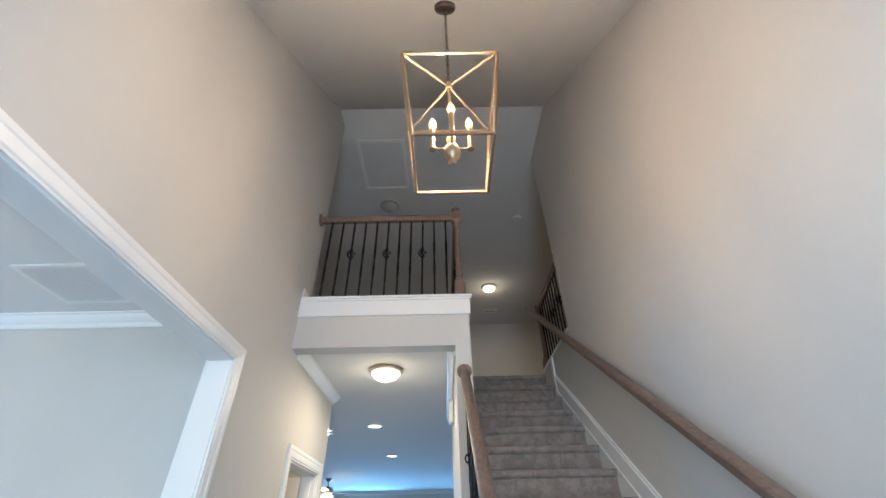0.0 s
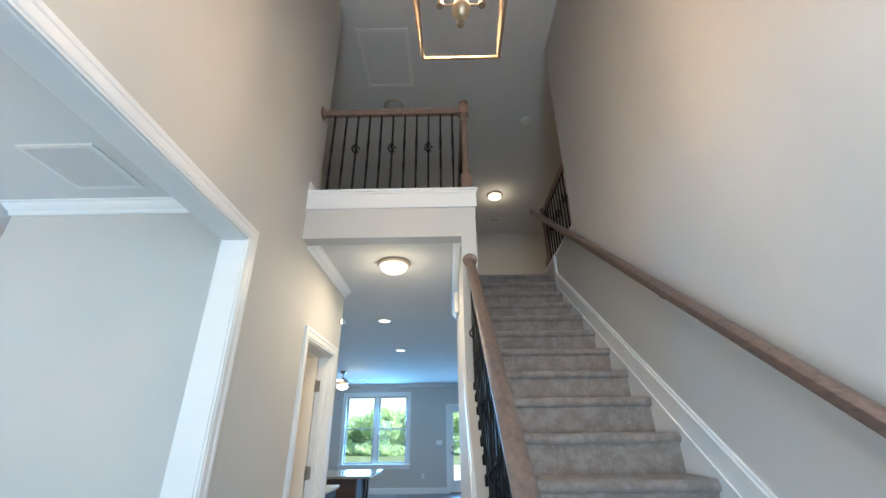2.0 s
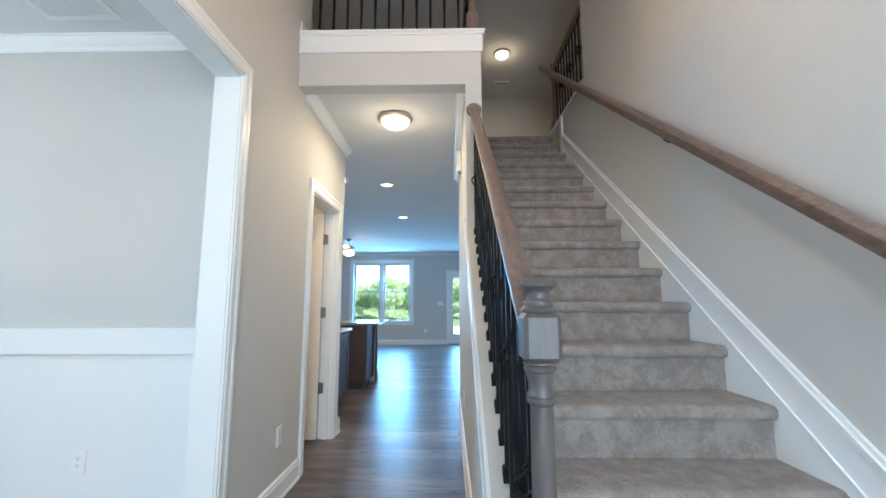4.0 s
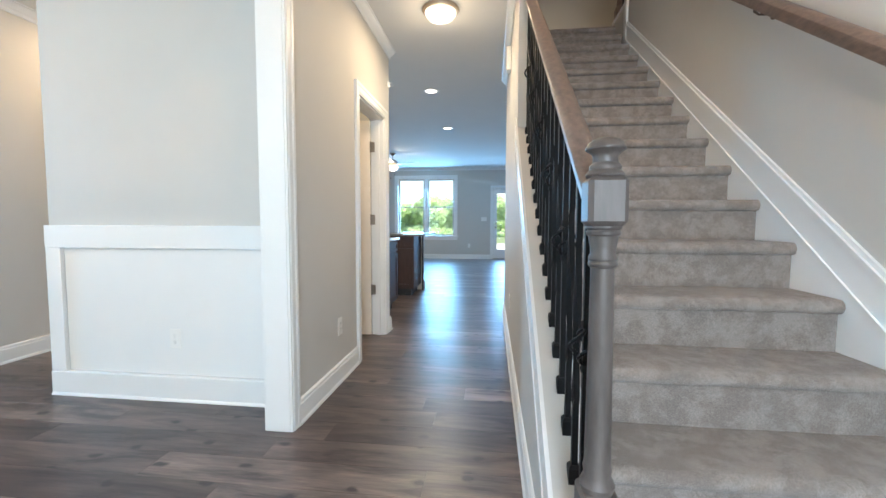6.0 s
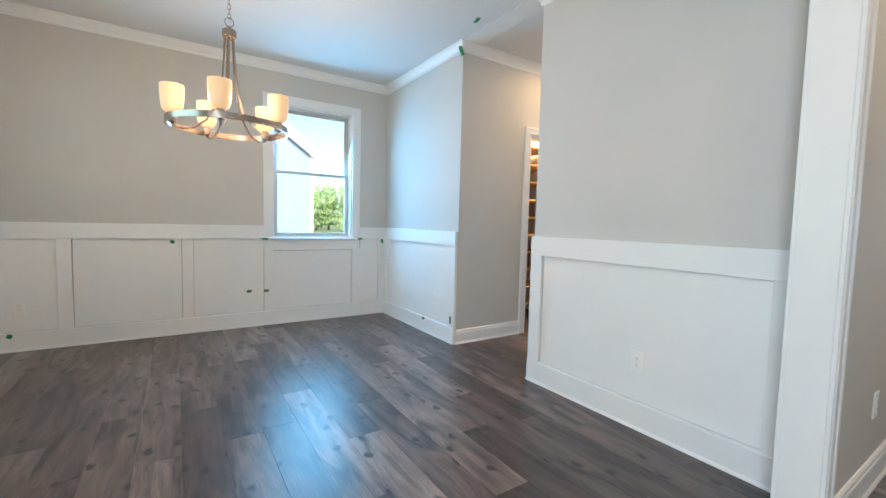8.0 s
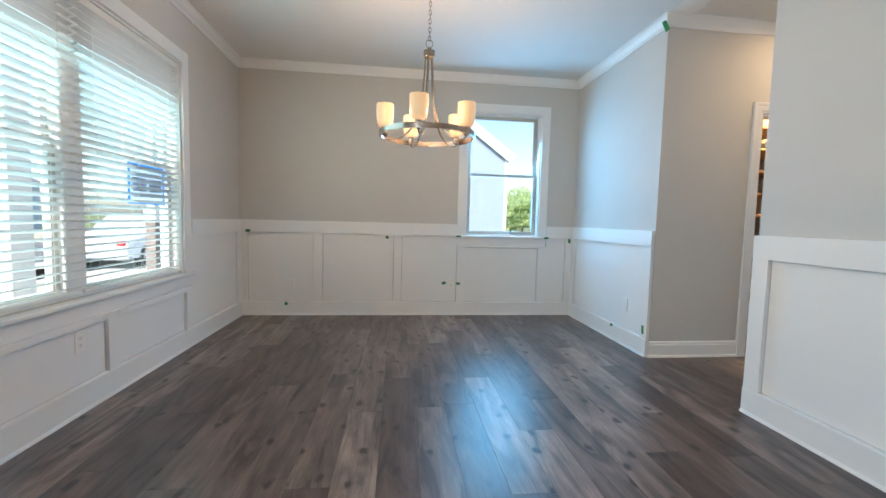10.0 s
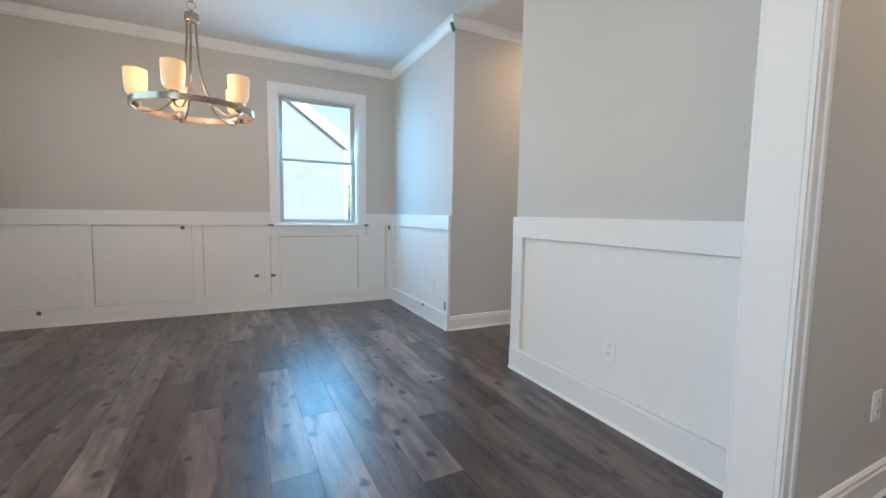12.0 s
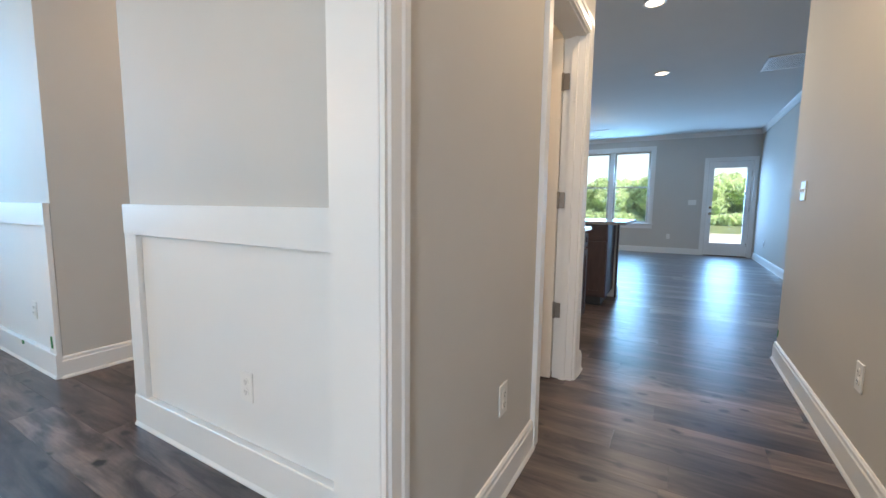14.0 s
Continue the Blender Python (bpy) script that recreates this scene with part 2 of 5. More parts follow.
def part(name, bm, mat, parent, label="", smooth=False):
    return tagged(finish(name, bm, mat, parent, smooth), label)


def root(name, label, category, group="", at=(0, 0, 0), kind=""):
    ob = new(name)
    ob.empty_display_size = 0.1
    ob.location = at
    return tagged(ob, label, category, group, kind)


def struct(name, bm, mat, label="", smooth=False):
    return tagged(finish(name, bm, mat, None, smooth), label, kind="structure")


def box(bm, x0, y0, z0, x1, y1, z1, bevel=0.0, seg=1):
    x0, x1, y0, y1, z0, z1 = min(x0, x1), max(x0, x1), min(y0, y1), max(y0, y1), min(z0, z1), max(z0, z1)
    vs = [bm.verts.new((x, y, z)) for x in (x0, x1) for y in (y0, y1) for z in (z0, z1)]
    fs = [bm.faces.new([vs[k] for k in q]) for q in ((0, 1, 3, 2), (4, 6, 7, 5), (0, 4, 5, 1), (2, 3, 7, 6), (0, 2, 6, 4), (1, 5, 7, 3))]
    if bevel:
        es = list({e for f in fs for e in f.edges})
        bmesh.ops.bevel(bm, geom=es, offset=bevel, segments=seg, affect="EDGES", profile=0.6)
    return bm


def boxes(*items, bevel=0.0):
    bm = bmesh.new()
    for it in items:
        box(bm, *it, bevel=bevel)
    return bm


def sweep(bm, prof, a, b, out, up, m0=0.0, m1=0.0, by="out"):
    """A profile of (out, up) points swept from a to b; mitred at the ends by m0 and m1 (1 shortens, -1 lengthens)."""
    a, b, out, up = Vector(a), Vector(b), Vector(out), Vector(up)
    d = (b - a).normalized()
    rings = []
    for p, s, m in ((a, 1, m0), (b, -1, m1)):
        ring = []
        for o, h in prof:
            k = o if by == "out" else h
            ring.append(bm.verts.new(p + out * o + up * h + d * (s * m * k)))
        rings.append(ring)
    n = len(prof)
    for i in range(n):
        j = (i + 1) % n
        bm.faces.new((rings[0][i], rings[0][j], rings[1][j], rings[1][i]))
    bm.faces.new(rings[0])
    bm.faces.new(rings[1][::-1])
    return bm


def lathe(bm, prof, seg=16, at=(0, 0, 0), axis="z", closed=False):
    """A profile of (radius, height) points turned round an axis."""
    rings = []
    for r, h in prof:
        ring = []
        for k in range(seg):
            a = 2 * math.pi * k / seg
            c, s = r * math.cos(a), r * math.sin(a)
            p = {"z": (c, s, h), "y": (c, h, s), "x": (h, c, s)}[axis]
            ring.append(bm.verts.new(Vector(at) + Vector(p)))
        rings.append(ring)
    pairs = list(zip(rings, rings[1:])) + ([(rings[-1], rings[0])] if closed else [])
    for p, q in pairs:
        for k in range(seg):
            j = (k + 1) % seg
            bm.faces.new((p[k], p[j], q[j], q[k]))
    if not closed:
        bm.faces.new(rings[0])
        bm.faces.new(rings[-1][::-1])
    return bm


def tube(bm, points, r, seg=8, closed=False, flat=1.0):
    """A round rod through the points; flat squeezes it."""
    pts = [Vector(p) for p in points]
    rings, n = [], len(pts)
    for i, p in enumerate(pts):
        if closed:
            d = pts[(i + 1) % n] - pts[i - 1]
        else:
            d = pts[min(i + 1, n - 1)] - pts[max(i - 1, 0)]
        d.normalize()
        side = d.cross(Vector((0, 0, 1)))
        side = Vector((1, 0, 0)) if side.length < 1e-3 else side.normalized()
        top = side.cross(d)
        rings.append([bm.verts.new(p + side * r * math.cos(2 * math.pi * k / seg) + top * r * flat * math.sin(2 * math.pi * k / seg)) for k in range(seg)])
    pairs = list(zip(rings, rings[1:])) + ([(rings[-1], rings[0])] if closed else [])
    for p, q in pairs:
        for k in range(seg):
            j = (k + 1) % seg
            bm.faces.new((p[k], p[j], q[j], q[k]))
    if not closed:
        bm.faces.new(rings[0])
        bm.faces.new(rings[-1][::-1])
    return bm


def beam(bm, a, b, w, h=None, up=(0, 0, 1)):
    """A square bar from a to b."""
    a, b = Vector(a), Vector(b)
    h = h or w
    d = (b - a).normalized()
    side = d.cross(Vector(up))
    side = Vector((1, 0, 0)) if side.length < 1e-3 else side.normalized()
    top = side.cross(d)
    vs = [[bm.verts.new(p + side * sx * w / 2 + top * sz * h / 2) for sx, sz in ((-1, -1), (1, -1), (1, 1), (-1, 1))] for p in (a, b)]
    for k in range(4):
        j = (k + 1) % 4
        bm.faces.new((vs[0][k], vs[0][j], vs[1][j], vs[1][k]))
    bm.faces.new(vs[0])
    bm.faces.new(vs[1][::-1])
    return bm


def wall_x(name, x0, x1, a, b, z0, z1, holes=(), mat=None, label=""):
    """A wall that runs along y from a to b; holes are (y0, y1, z0, z1)."""
    bm = bmesh.new()
    at = a
    for h0, h1, lo, hi in sorted(holes):
        if h0 > at:
            box(bm, x0, at, z0, x1, h0, z1)
        if lo > z0:
            box(bm, x0, h0, z0, x1, h1, lo)
        if hi < z1:
            box(bm, x0, h0, hi, x1, h1, z1)
        at = h1
    if at < b:
        box(bm, x0, at, z0, x1, b, z1)
    bmesh.ops.remove_doubles(bm, verts=bm.verts[:], dist=1e-5)
    return struct(name, bm, mat or PAINT, label or "greige painted drywall wall")


def wall_y(name, y0, y1, a, b, z0, z1, holes=(), mat=None, label=""):
    """A wall that runs along x from a to b; holes are (x0, x1, z0, z1)."""
    ob = wall_x(name, -y1, -y0, a, b, z0, z1, holes, mat, label)
    ob.data.transform(Matrix(((0, 1, 0, 0), (-1, 0, 0, 0), (0, 0, 1, 0), (0, 0, 0, 1))))
    return ob


# ---- the plan ----
XL, XR = -1.07, 1.17          # foyer's left and right walls
XH = 0.095                    # hall's right wall, the side of the stairs
XD = -5.27                    # dining room's outer wall
YF, YP = -1.50, 2.30          # front wall, panelled wall
YH = 4.06                     # end of the hall's left wall
YB = 12.4                     # back wall
ZC, Z2, ZU = 2.74, 3.055, 5.45  # ceiling, upper floor, upper ceiling
YE = 2.75                     # edge of the balcony
RISE, RUN = 0.191, 0.25
Y16 = 4.60                    # nosing of the top step


def nose(y):
    """The height of the stair's nosing line."""
    return Z2 + (y - Y16) * RISE / RUN


wall_y("wall_front_dining", YF - 0.16, YF, XD - 0.16, XL - 0.12, 0, ZC, [(-4.09, -2.01, 0.62, 2.27)])
wall_y("wall_front_foyer", YF - 0.16, YF, XL - 0.12, XR + 0.14, 0, ZC, [(-0.33, 0.83, 0.0, 2.45)])
wall_x("wall_dining_side", XD - 0.16, XD, YF, YP + 0.12, 0, ZC, [(0.99, 1.86, 0.93, 2.33)])
wall_x("wall_foyer_left", XL - 0.12, XL, YF, YP, 0, Z2 + 0.03, [(-1.05, 2.025, 0, 2.33)])
wall_x("wall_hall_left_top", XL - 0.12, XL, YP, 2.95, ZC, Z2 + 0.03)
wall_x("wall_foyer_left_upper", XL - 0.12, XL, YF, 2.95, Z2 + 0.03, ZU)
wall_y("wall_dining_panelled", YP, YP + 0.12, -2.76, XL - 0.002, 0, ZC)
wall_y("wall_dining_nib", YP, YP + 0.12, XD, -3.715, 0, ZC)
wall_x("wall_passage_left", -3.835, -3.715, YP + 0.12, 6.2, 0, ZC, [(3.17, 3.93, 0, 2.035)])
wall_x("wall_passage_right", -2.76, -2.64, YP + 0.12, YH, 0, ZC)
wall_x("wall_hall_left", XL - 0.12, XL, YP, YH, 0, ZC, [(3.13, 3.87, 0, 2.035)])
wall_y("wall_closet_back", YH - 0.12, YH, -2.64, XL - 0.12, 0, ZC)
wall_x("wall_foyer_right", XR, XR + 0.14, YF, 3.48, 0, ZU)
wall_x("wall_stair_right", XR, XR + 0.14, 3.48, 4.75, 0, Z2 + 0.07)
wall_y("wall_hall_stair_end", 4.86, 4.98, XH, 0.95, 0, ZC)
wall_x("wall_living_right", 0.90, 1.04, 4.98, YB, 0, ZC)
wall_y("wall_back", YB, YB + 0.16, XD - 0.16, 1.04, 0, ZC, [(-2.93, -1.19, 0.69, 2.42), (-0.02, 0.78, 0, 2.10)])
wall_x("wall_kitchen_side", XD - 0.16, XD, YH, YB, 0, ZC)
wall_y("wall_kitchen_near", YH, YH + 0.12, XD, -3.835, 0, ZC)

# the wall beside the stairs: below the rail it follows the slope, further on it is full height
bm = bmesh.new()
pts = [(0.80, 0), (4.86, 0), (4.86, ZC), (YE, ZC), (YE, nose(YE) + 0.03), (0.80, nose(0.80) + 0.03)]
for s in (0,):
    lo = [bm.verts.new((XH, y, z)) for y, z in pts]
    hi = [bm.verts.new((0.205, y, z)) for y, z in pts]
    bm.faces.new(lo), bm.faces.new(hi[::-1])
    for k in range(len(pts)):
        j = (k + 1) % len(pts)
        bm.faces.new((lo[k], lo[j], hi[j], hi[k]))
struct("wall_stair_left", bm, PAINT, "greige painted wall that rises beside the stairs")

# ceilings
struct("ceiling_dining", boxes((XD, YF, ZC, XL - 0.12, YP + 0.12, ZC + 0.2)), CEIL, "flat matt painted ceiling of the dining room")
struct("ceiling_hall", boxes((XL, YE + 0.12, ZC, XH, YH, ZC + 0.2), (-3.715, YP + 0.12, ZC, -2.76, YH, ZC + 0.2), (XD, YH, ZC, XH, YB, ZC + 0.2), (XH, 4.98, ZC, 0.90, YB, ZC + 0.2)), CEIL, "flat matt painted ceiling of hall and living room")
struct("ceiling_closet", boxes((-2.64, YP + 0.12, ZC, XL - 0.12, YH - 0.12, ZC + 0.2)), CEIL, "flat painted ceiling of the closet")
bm = bmesh.new()
prof = [(YF, ZC), (-0.53, ZC), (2.72, ZU), (2.72, ZU + 0.2), (-0.7, ZC + 0.2), (YF, ZC + 0.2)]
lo = [bm.verts.new((XL, y, z)) for y, z in prof]
hi = [bm.verts.new((XR, y, z)) for y, z in prof]
bm.faces.new(lo), bm.faces.new(hi[::-1])
for k in range(6):
    bm.faces.new((lo[k], lo[(k + 1) % 6], hi[(k + 1) % 6], hi[k]))
struct("ceiling_foyer", bm, CEIL, "sloping painted ceiling over the foyer")
struct("ceiling_upper", boxes((-4.0, 2.72, ZU, 4.2, 8.4, ZU + 0.2)), CEIL, "flat painted ceiling over the upper landing")

# upper floor, its fascia and walls
struct("floor_upper", boxes((XL, YE + 0.12, ZC + 0.2, 0.225, Y16, Z2), (-3.9, 2.95, ZC + 0.2, XL, 8.3, Z2), (XL, Y16 + 0.03, ZC + 0.2, 4.1, 8.3, Z2), (XR + 0.14, 3.48, ZC + 0.2, 4.1, Y16 + 0.03, Z2)), CARPET, "grey carpeted upper floor")
struct("wall_balcony_edge", boxes((XL, YE, ZC - 0.055, 0.0945, YE + 0.12, Z2), (0.0945, YE, ZC + 0.001, 0.205, YE + 0.12, Z2), (0.085, YE + 0.12, ZC, 0.205, Y16, Z2)), PAINT, "greige painted edge of the balcony")
struct("wall_upper_back", boxes((-4.0, 8.2, Z2, 4.2, 8.34, ZU)), PAINT, "greige painted wall at the end of the upper landing")
wall_y("wall_upper_left_near", 2.95, 3.07, -3.9, XL - 0.12, Z2, ZU)
wall_x("wall_upper_left", -2.2, -2.08, 3.07, 8.2, Z2, ZU, [(4.2, 4.96, Z2, Z2 + 2.035)])
wall_y("wall_upper_right_near", 3.48, 3.60, XR + 0.14, 4.1, Z2, ZU)
wall_x("wall_upper_right", 3.9, 4.04, 3.6, 8.2, Z2, ZU)
wall_x("wall_upper_room", -3.9, -3.8, 3.07, 8.2, Z2, ZU)

# ---- trim ----
BASE = [(0, 0), (0.024, 0), (0.024, 0.008), (0.016, 0.020), (0.016, 0.105), (0.012, 0.112), (0.012, 0.126), (0.006, 0.134), (0, 0.135)]
CROWN = [(0, 0), (0.058, 0), (0.058, -0.010), (0.050, -0.014), (0.046, -0.022), (0.040, -0.034), (0.028, -0.050), (0.018, -0.060), (0.014, -0.068), (0.014, -0.074), (0.010, -0.086), (0, -0.086)]
CASE = [(0, 0), (0.012, 0), (0.012, 0.010), (0.017, 0.016), (0.017, 0.055), (0.021, 0.062), (0.021, 0.084), (0, 0.084)]
UPV = Vector((0, 0, 1))


def runs(name, prof, items, label, z):
    """Straight lengths of trim: (start, end, out of the wall, mitre, mitre)."""
    for a, b, out, m0, m1 in items:
        bm = sweep(bmesh.new(), prof, (*a, z), (*b, z), (*out, 0), UPV, m0, m1)
        struct(name, bm, WHITE, label)


BL = "white painted baseboard with a moulded top"
runs("baseboard", BASE, [
    ((XL, 2.088), (XL, 3.046), (1, 0), 0, 0), ((XL, 3.954), (XL, YH), (1, 0), 0, -1), ((XL, YH), (-2.64, YH), (0, 1), -1, 0),
    ((-2.76, 2.42), (-2.76, YH), (-1, 0), 0, -1), ((-3.715, YP + 0.004), (-3.715, 3.086), (1, 0), -1, 0), ((-3.715, 4.014), (-3.715, 6.2), (1, 0), 0, 0),
    ((XH, 0.80), (XH, 4.98), (-1, 0), 0, -1), ((XH, 4.98), (0.90, 4.98), (0, 1), -1, 1), ((0.90, 4.98), (0.90, YB), (-1, 0), 1, 1),
    ((-0.115, YB), (XD, YB), (0, -1), 0, 1), ((XD, 4.18), (XD, YB), (1, 0), 1, 1), ((XL, YF), (-0.42, YF), (0, 1), 0, 0),
    ((XL, -1.14), (XL, YF), (1, 0), 0, 1)], BL, 0.0)
runs("baseboard", BASE, [((-3.8, 8.2), (3.9, 8.2), (0, -1), 0, 0), ((-2.08, 5.05), (-2.08, 8.2), (1, 0), 0, 1), ((-2.08, 3.07), (-2.08, 4.11), (1, 0), 0, 0)], BL, Z2)
CL = "white painted crown moulding"
runs("crown_moulding", CROWN, [
    ((XD, YF), (XD, YP), (1, 0), 1, 1), ((XD, YP), (-3.715, YP), (0, -1), 1, -1), ((-3.715, YP), (-3.715, 6.2), (1, 0), -1, 0),
    ((XD, YF), (XL - 0.12, YF), (0, 1), 1, 1), ((-2.76, YP), (XL - 0.12, YP), (0, -1), -1, 1), ((-2.76, YP), (-2.76, YH), (-1, 0), -1, -1),
    ((XL - 0.12, YF), (XL - 0.12, YP), (-1, 0), 1, 1),
    ((XL, YE + 0.12), (XL, YH), (1, 0), 0, -1), ((-2.76, YH), (XL, YH), (0, 1), -1, -1), ((XH, YE + 0.12), (XH, 4.98), (-1, 0), 0, -1), ((XH, 4.98), (0.90, 4.98), (0, 1), -1, 1),
    ((0.90, 4.98), (0.90, YB), (-1, 0), 1, 1), ((XD, YB), (0.90, YB), (0, -1), 1, 1)], CL, ZC)


def cased(name, m, u0, u1, top, label, bottom=0.0, w=0.084, kind=CASE, sill=False, parent=None):
    """A casing round an opening in local axes: x along the wall, y into the wall, z up; its face stands towards -y."""
    k = w / 0.084
    prof = [(o, h * k) for o, h in kind]
    bm = bmesh.new()
    out = (0, -1, 0)
    sweep(bm, prof, (u0, 0, bottom), (u0, 0, top), out, (-1, 0, 0), 0, -1, by="up")
    sweep(bm, prof, (u1, 0, bottom), (u1, 0, top), out, (1, 0, 0), 0, -1, by="up")
    sweep(bm, prof, (u0, 0, top), (u1, 0, top), out, (0, 0, 1), -1, -1, by="up")
    if parent:
        return part("trim", bm, WHITE, parent)
    bm.transform(m)
    return struct(name, bm, WHITE, label)


FLAT = [(0, 0), (0.017, 0), (0.019, 0.002), (0.019, 0.082), (0.017, 0.084), (0, 0.084)]


def window(name, m, u0, u1, z0, z1, units, label, grille_rail=0.5, depth=0.16, casing=0.095, mull=0.10, muntin=False):
    """A double-hung window with its flat casing, stool and apron."""
    w = root(name, label, "window", kind="structure")
    w.matrix_world = m
    k = casing
    bm = boxes((u0 - k, -0.019, z0, u0, 0, z1 + k), (u1, -0.019, z0, u1 + k, 0, z1 + k), (u0, -0.019, z1, u1, 0, z1 + k), bevel=0.002)
    part("trim", bm, WHITE, w, "flat white window casing")
    part("window_sill", boxes((u0 - k - 0.03, -0.055, z0 - 0.028, u1 + k + 0.03, 0.03, z0 - 0.001), bevel=0.006), WHITE, w)
    part("apron", boxes((u0 - k, -0.016, z0 - 0.12, u1 + k, 0, z0 - 0.029), bevel=0.002), WHITE, w)
    t = 0.015
    bm = boxes((u0, 0.001, z0, u0 + t, depth, z1 - t), (u1 - t, 0.001, z0, u1, depth, z1 - t), (u0, 0.001, z1 - t, u1, depth, z1), (u0 + t, 0.03, z0, u1 - t, depth, z0 + t))
    part("jamb_liner", bm, WHITE, w)
    span = (u1 - u0 - mull * (units - 1)) / units
    for n in range(units):
        a = u0 + n * (span + mull)
        b = a + span
        if n:
            part("mullion", boxes((a - mull, 0.04, z0 + t, a, depth - 0.01, z1 - t), bevel=0.004), WHITE, w)
        a2, b2 = a + (t if n == 0 else 0), b - (t if n == units - 1 else 0)
        zm = z0 + (z1 - z0) * grille_rail
        f = 0.045
        for lo, hi, y in ((zm - 0.012, z1 - t, 0.105), (z0 + t, zm + 0.022, 0.075)):
            s = boxes((a2, y, lo, a2 + f, y + 0.03, hi), (b2 - f, y, lo, b2, y + 0.03, hi), (a2 + f, y, hi - f * 0.8, b2 - f, y + 0.03, hi), (a2 + f, y, lo, b2 - f, y + 0.03, lo + f * 0.8), bevel=0.003)
            sash = part("sash", s, VINYL, w, "tan-grey vinyl sash")
            p = part("pane", boxes((a2 + f, y + 0.012, lo + f * 0.8, b2 - f, y + 0.016, hi - f * 0.8)), GLASS, sash, "clear glass pane")
            p.visible_shadow = False
            if muntin and y > 0.09:
                part("muntin", boxes(((a2 + b2) / 2 - 0.009, y + 0.005, lo + f * 0.8, (a2 + b2) / 2 + 0.009, y + 0.024, hi - f * 0.8)), VINYL, sash)
    return w


M_FRONT, M_SIDE, M_BACK = pose(0, YF, 0, rz=180), pose(XD, 0, 0, rz=90), pose(0, YB, 0)
window("window_front", M_FRONT, 2.01, 4.09, 0.62, 2.27, 2, "white-cased double window behind open horizontal blinds", mull=0.14, muntin=True)
window("window_side", M_SIDE, 0.99, 1.86, 0.93, 2.33, 1, "white-cased double-hung window beside the dining wall panels")
window("window_back", M_BACK, -2.93, -1.19, 0.69, 2.42, 2, "white-cased double window of the living room")

HINGE_LABEL = "satin metal butt hinge"


def panel_slab(w, h, t=0.035):
    """A moulded two-panel door slab from x 0 to w, y 0 to t."""
    bm = boxes((0, 0.006, 0, w, t - 0.006, h))
    s = 0.11
    for y0, y1 in ((0, 0.006), (t - 0.006, t)):
        for q in ((0, s, 0, h), (w - s, w, 0, h), (s, w - s, 0, 0.2), (s, w - s, h - 0.12, h), (s, w - s, h * 0.42, h * 0.42 + 0.13)):
            box(bm, q[0], y0, q[2], q[1], y1, q[3])
    for y0, y1 in ((0.001, 0.006), (t - 0.006, t - 0.001)):
        for lo, hi in ((0.26, h * 0.42 - 0.06), (h * 0.42 + 0.19, h - 0.18)):
            box(bm, s + 0.06, y0, lo, w - s - 0.06, y1, hi)
    return bm


def hinge(parent, at, m=None):
    bm = lathe(bmesh.new(), [(0.0075, -0.045), (0.0075, 0.045)], 10, at)
    box(bm, at[0], at[1] + 0.005, at[2] - 0.045, at[0] + 0.004, at[1] + 0.037, at[2] + 0.045)
    box(bm, at[0] - 0.032, at[1] - 0.001, at[2] - 0.045, at[0], at[1] + 0.003, at[2] + 0.045)
    return part("hinge", bm, HINGE, parent, HINGE_LABEL, smooth=False)


def knob(parent, at, sign=-1):
    bm = lathe(bmesh.new(), [(0.028, 0), (0.028, 0.006 * sign), (0.011, 0.010 * sign), (0.010, 0.028 * sign), (0.024, 0.036 * sign), (0.028, 0.048 * sign), (0.022, 0.060 * sign), (0.006, 0.064 * sign)], 16, at, "y")
    return part("knob", bm, NICKEL, parent, "satin nickel door knob", True)


# closet door in the hall, which stands open into the closet
cased("door_trim", pose(XL, 0, 0, rz=90), 3.13, 3.87, 2.035, "white moulded door casing")
struct("door_jamb", boxes((XL - 0.12, 3.13, 0, XL - 0.001, 3.145, 2.02), (XL - 0.12, 3.855, 0, XL - 0.001, 3.87, 2.02), (XL - 0.12, 3.13, 2.02, XL - 0.001, 3.87, 2.035), (XL - 0.075, 3.84, 0, XL - 0.04, 3.855, 2.02)), WHITE, "white painted door jamb")
door = root("door_closet", "open cream-painted interior door with three hinges", "door", kind="structure")
door.matrix_world = pose(XL - 0.122, 3.845, 0.01, rz=184)
part("door_leaf", panel_slab(0.70, 2.0), DOORIN, door)
for z in (0.43, 1.09, 1.76):
    bm = boxes((-0.014, 0.008, z - 0.046, 0.002, 0.030, z + 0.046), (-0.045, 0.03, z - 0.046, 0.0, 0.0345, z + 0.046), bevel=0.003)
    lathe(bm, [(0.008, z - 0.05), (0.008, z + 0.05)], 10, (-0.008, 0.036, 0))
    part("hinge", bm, HINGE, door, HINGE_LABEL)
knob(door, (0.63, 0.0, 0.92)), knob(door, (0.63, 0.035, 0.92), 1)

# pantry opening off the passage, with raw wood shelves
cased("pantry_trim", pose(-3.715, 0, 0, rz=90), 3.17, 3.93, 2.035, "white moulded door casing")
struct("pantry_jamb", boxes((-3.835, 3.17, 0, -3.716, 3.185, 2.02), (-3.835, 3.915, 0, -3.716, 3.93, 2.02), (-3.835, 3.17, 2.02, -3.716, 3.93, 2.035)), WHITE, "white painted door jamb")
struct("wall_pantry", boxes((-4.75, 3.05, 0, -4.65, 4.05, ZC), (-4.65, 2.95, 0, -3.835, 3.05, ZC), (-4.75, 2.95, ZC - 0.1, -3.835, 4.06, ZC)), PAINT, "greige painted pantry wall")
shelves = root("pantry_shelving", "open raw pine pantry shelving full of empty shelves", "shelving")
